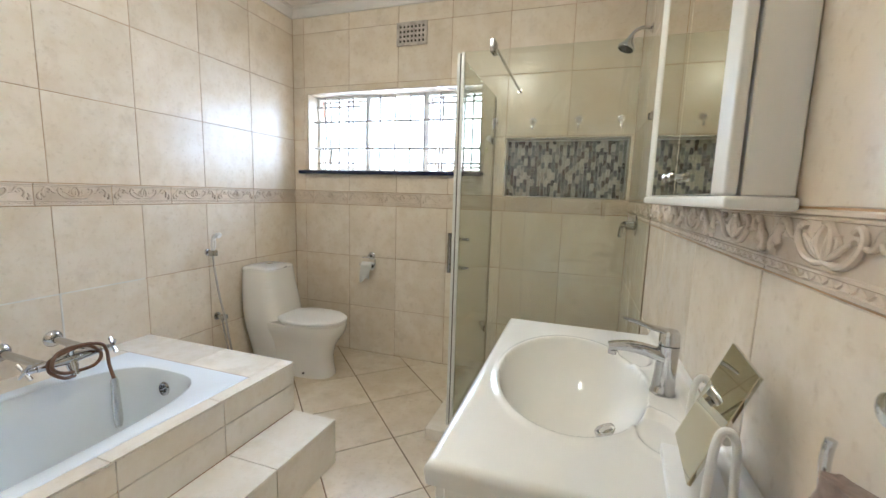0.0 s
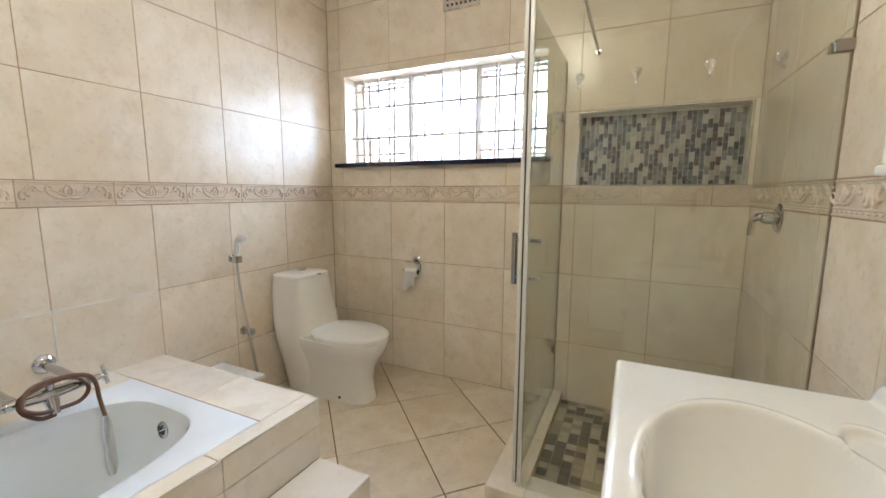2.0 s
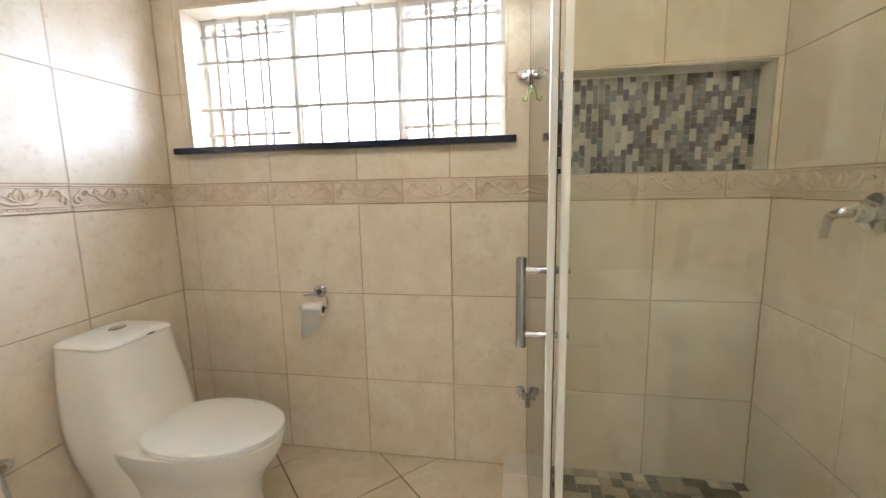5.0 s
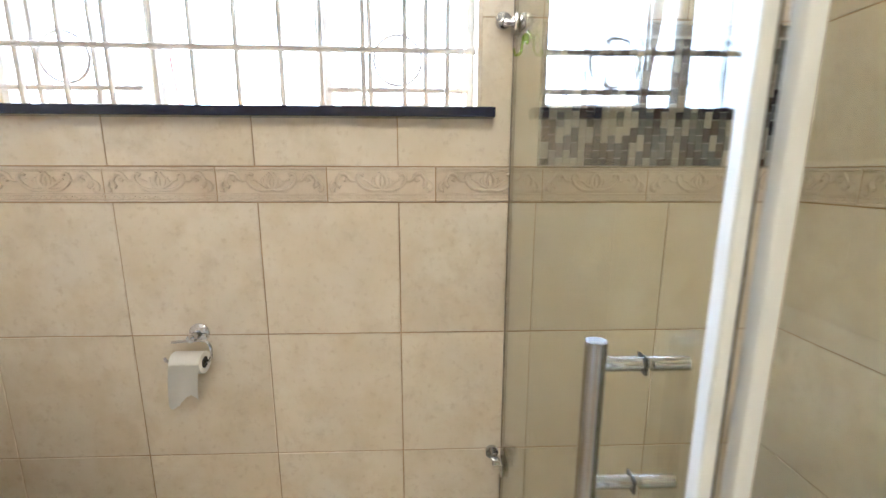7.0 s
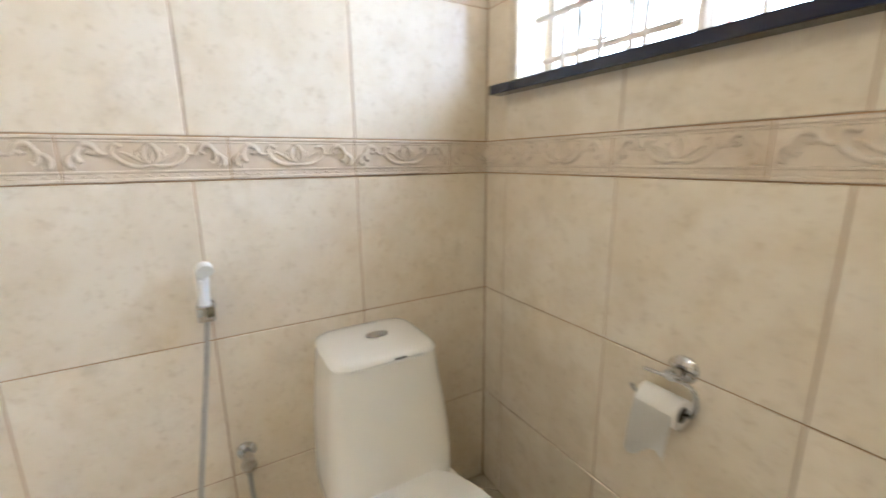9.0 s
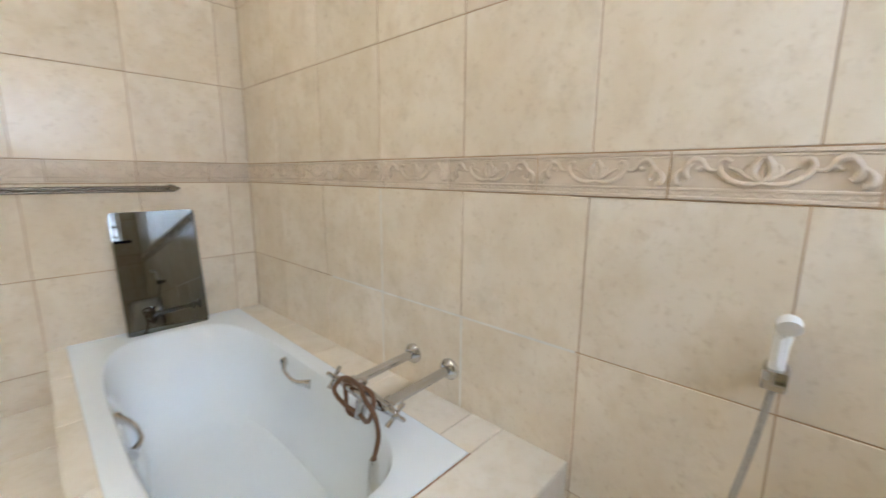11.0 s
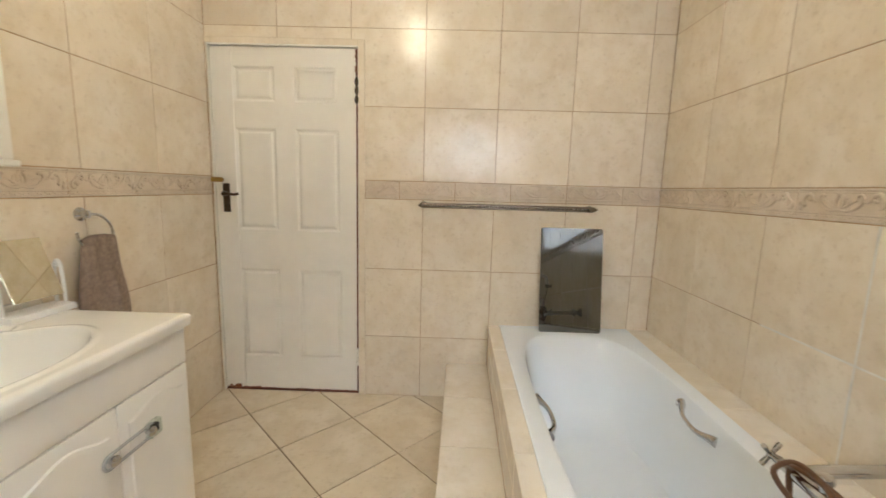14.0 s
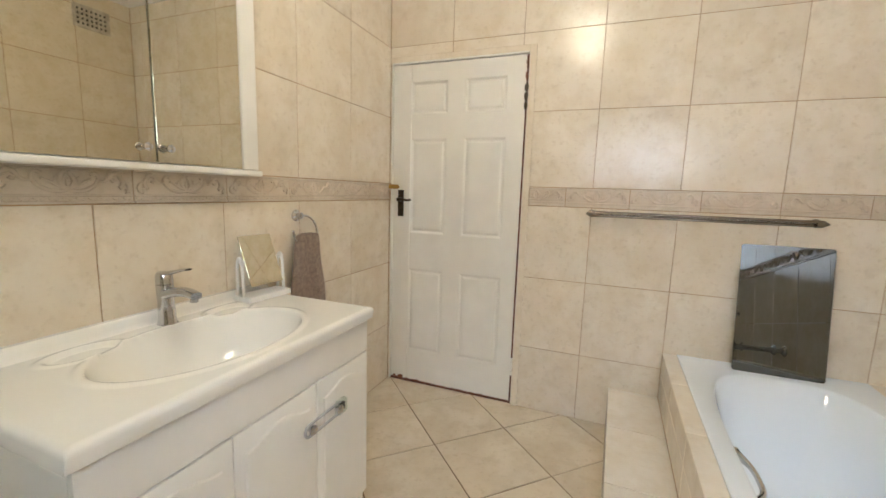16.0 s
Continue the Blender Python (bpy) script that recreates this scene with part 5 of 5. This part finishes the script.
def clip_poly(poly, x0, x1, y0, y1):
    for ax, lim, sgn in ((0, x0, 1), (0, x1, -1), (1, y0, 1), (1, y1, -1)):
        out = []
        for p, q in zip(poly, poly[1:] + poly[:1]):
            dp, dq = sgn * (p[ax] - lim), sgn * (q[ax] - lim)
            if dp >= 0:
                out.append(p)
            if dp * dq < 0:
                t = dp / (dp - dq)
                out.append((p[0] + t * (q[0] - p[0]), p[1] + t * (q[1] - p[1])))
        poly = out
        if len(poly) < 3:
            return []
    return poly


for i in range(-8, 9):
    for j in range(-8, 9):
        cx, cy = OX + (i + j) * DG / 2, OY + DG / 2 + (j - i) * DG / 2
        h = DG / 2 - 0.0042
        poly = clip_poly([(cx - h, cy), (cx, cy - h), (cx + h, cy), (cx, cy + h)], 0.9, W, -0.1, L)
        if not poly:
            poly = clip_poly([(cx - h, cy), (cx, cy - h), (cx + h, cy), (cx, cy + h)], 0.0, W, 1.95, L)
        if cy > 1.9 and cx < 1.2:
            poly = clip_poly([(cx - h, cy), (cx, cy - h), (cx + h, cy), (cx, cy + h)], 0.0, W, 1.9, L)
        if len(poly) < 3:
            continue
        key = ("floor",) + tuple(round(q, 3) for p in poly for q in (p[0] - cx, p[1] - cy))
        if key not in mesh_cache:
            bm = BM()
            top = [bm.verts.new((p[0] - cx, p[1] - cy, 0)) for p in poly]
            low = [bm.verts.new((p[0] - cx, p[1] - cy, -0.008)) for p in poly]
            bm.faces.new(top)
            for k in range(len(top)):
                bm.faces.new((low[k], low[(k + 1) % len(top)], top[(k + 1) % len(top)], top[k]))
            if len(poly) == 4:
                bm.faces.ensure_lookup_table()
                bmesh.ops.bevel(bm, geom=list(bm.faces[0].edges), offset=0.0016, segments=1, affect="EDGES")
            me = bpy.data.meshes.new("floor_tile")
            bm.normal_update()
            bm.to_mesh(me)
            bm.free()
            me.materials.append(FLOOR)
            mesh_cache[key] = me
        ob = new("floor_tile", mesh_cache[key])
        ob.parent = floor
        ob.location = (cx, cy, rnd.uniform(-0.0004, 0.0004))


# ---- relief border tiles ----
BW, BH = 0.3185, 0.102


def border_mesh():
    """One border tile: beaded edges and a raised leaf scroll."""
    bm = BM()
    slab(bm, 0, BW, 0, BH, TH, 0.001)
    for v, r in ((0.0045, 0.0045), (0.0225, 0.0034), (BH - 0.0045, 0.0045), (BH - 0.0125, 0.0026)):
        tube(bm, [(0.001, v, 0), (BW - 0.001, v, 0)], r, 6)
    for k in range(22):
        u = 0.008 + (BW - 0.016) * k / 21
        s_ = 0.0035 if k % 2 else -0.0035
        tube(bm, [(u - 0.005, 0.0135 - s_, 0), (u + 0.005, 0.0135 + s_, 0)], [0.0022, 0.0032], 5)
    half = []
    def leaf(pts, radii):
        half.append((pts, radii))
    leaf([(0.160, 0.037), (0.136, 0.034), (0.112, 0.040), (0.094, 0.055), (0.088, 0.072), (0.097, 0.083), (0.107, 0.077)], [0.0035, 0.0042, 0.0046, 0.0044, 0.004, 0.0038, 0.0045])
    leaf([(0.152, 0.042), (0.136, 0.049), (0.120, 0.060), (0.106, 0.066)], [0.0035, 0.0035, 0.003, 0.0015])
    leaf([(0.156, 0.040), (0.145, 0.054), (0.146, 0.070), (0.156, 0.085)], [0.0035, 0.0055, 0.0058, 0.0025])
    leaf([(0.139, 0.050), (0.133, 0.060), (0.137, 0.070)], [0.002, 0.0042, 0.002])
    leaf([(0.091, 0.064), (0.076, 0.061), (0.065, 0.068), (0.057, 0.080), (0.043, 0.083), (0.035, 0.074)], [0.002, 0.003, 0.0042, 0.0055, 0.006, 0.004])
    leaf([(0.062, 0.073), (0.054, 0.063), (0.048, 0.066)], [0.0025, 0.0042, 0.002])
    leaf([(0.037, 0.078), (0.029, 0.064), (0.031, 0.050), (0.038, 0.043)], [0.004, 0.005, 0.0058, 0.0025])
    leaf([(0.031, 0.064), (0.020, 0.060), (0.012, 0.048), (0.015, 0.036), (0.023, 0.034)], [0.0025, 0.004, 0.0058, 0.0062, 0.003])
    for pts, radii in half:
        sm = spline([(u, v, 0) for u, v in pts], 3)
        rs = [radii[min(int(i / 3), len(radii) - 2)] * (1 - (i % 3) / 3) + radii[min(int(i / 3) + 1, len(radii) - 1)] * (i % 3) / 3 for i in range(len(sm))]
        for mirror in (False, True):
            tube(bm, [((BW - p.x) if mirror else p.x, p.y, 0.0025) for p in sm], [1.12 * q + 0.0004 for q in rs], 8)
    tube(bm, [(BW / 2, 0.034, 0.002), (BW / 2, 0.058, 0.002), (BW / 2, 0.074, 0.002)], [0.0045, 0.0045, 0.0015], 6)
    return bm


def border_at(side, u0, u1, lo, hi, parent):
    """A border tile from u0 to u1, cut to the stretch lo..hi."""
    a, b = max(u0, lo), min(u1, hi)
    if b - a < 0.01:
        return
    key = ("border", round(a - u0, 3), round(b - u0, 3))
    if key not in mesh_cache:
        bm = border_mesh()
        for cut, sgn in ((a - u0, -1), (b - u0, 1)):
            if 0.001 < cut < BW - 0.001:
                bmesh.ops.bisect_plane(bm, geom=bm.verts[:] + bm.edges[:] + bm.faces[:], plane_co=(cut, 0, 0), plane_no=(sgn, 0, 0), clear_outer=True)
        for f in bm.faces:
            f.smooth = True
        me = bpy.data.meshes.new("border_tile")
        bm.to_mesh(me)
        bm.free()
        me.materials.append(BORDER)
        me.set_sharp_from_angle(angle=radians(40))
        mesh_cache[key] = me
    ob = new("border_tile", mesh_cache[key])
    ob.parent = parent
    ob.location = (u0, ROWS[3] + 0.0015, 0.0)


for side, start, lo, hi in (("west", -2.855, -L, 0.0), ("north", -1.788, -W, 0.0), ("south", 0.215, 0.0, 1.698), ("east", 0.26, 0.0, L)):
    p = 0.3215
    k0 = math.floor((lo - start) / p) - 1
    for k in range(k0, k0 + 16):
        border_at(side, start + k * p, start + k * p + BW, lo + 0.001, hi - 0.001, WALLS[side])
for a, b, c, d in ((0.475, 1.215, 1.217, 0.0), (0.475, 0.80, 1.632, 0.0)):
    g = part("white_joint", box(-c - 0.0034, -c + 0.0034, a, b, -0.002, 0.0012), GROUTW, WALLS["west"], "fresh white grout joint")
g = part("white_joint", box(-2.03, -0.85, 0.7996, 0.8064, -0.002, 0.0010), GROUTW, WALLS["west"], "fresh white grout joint")
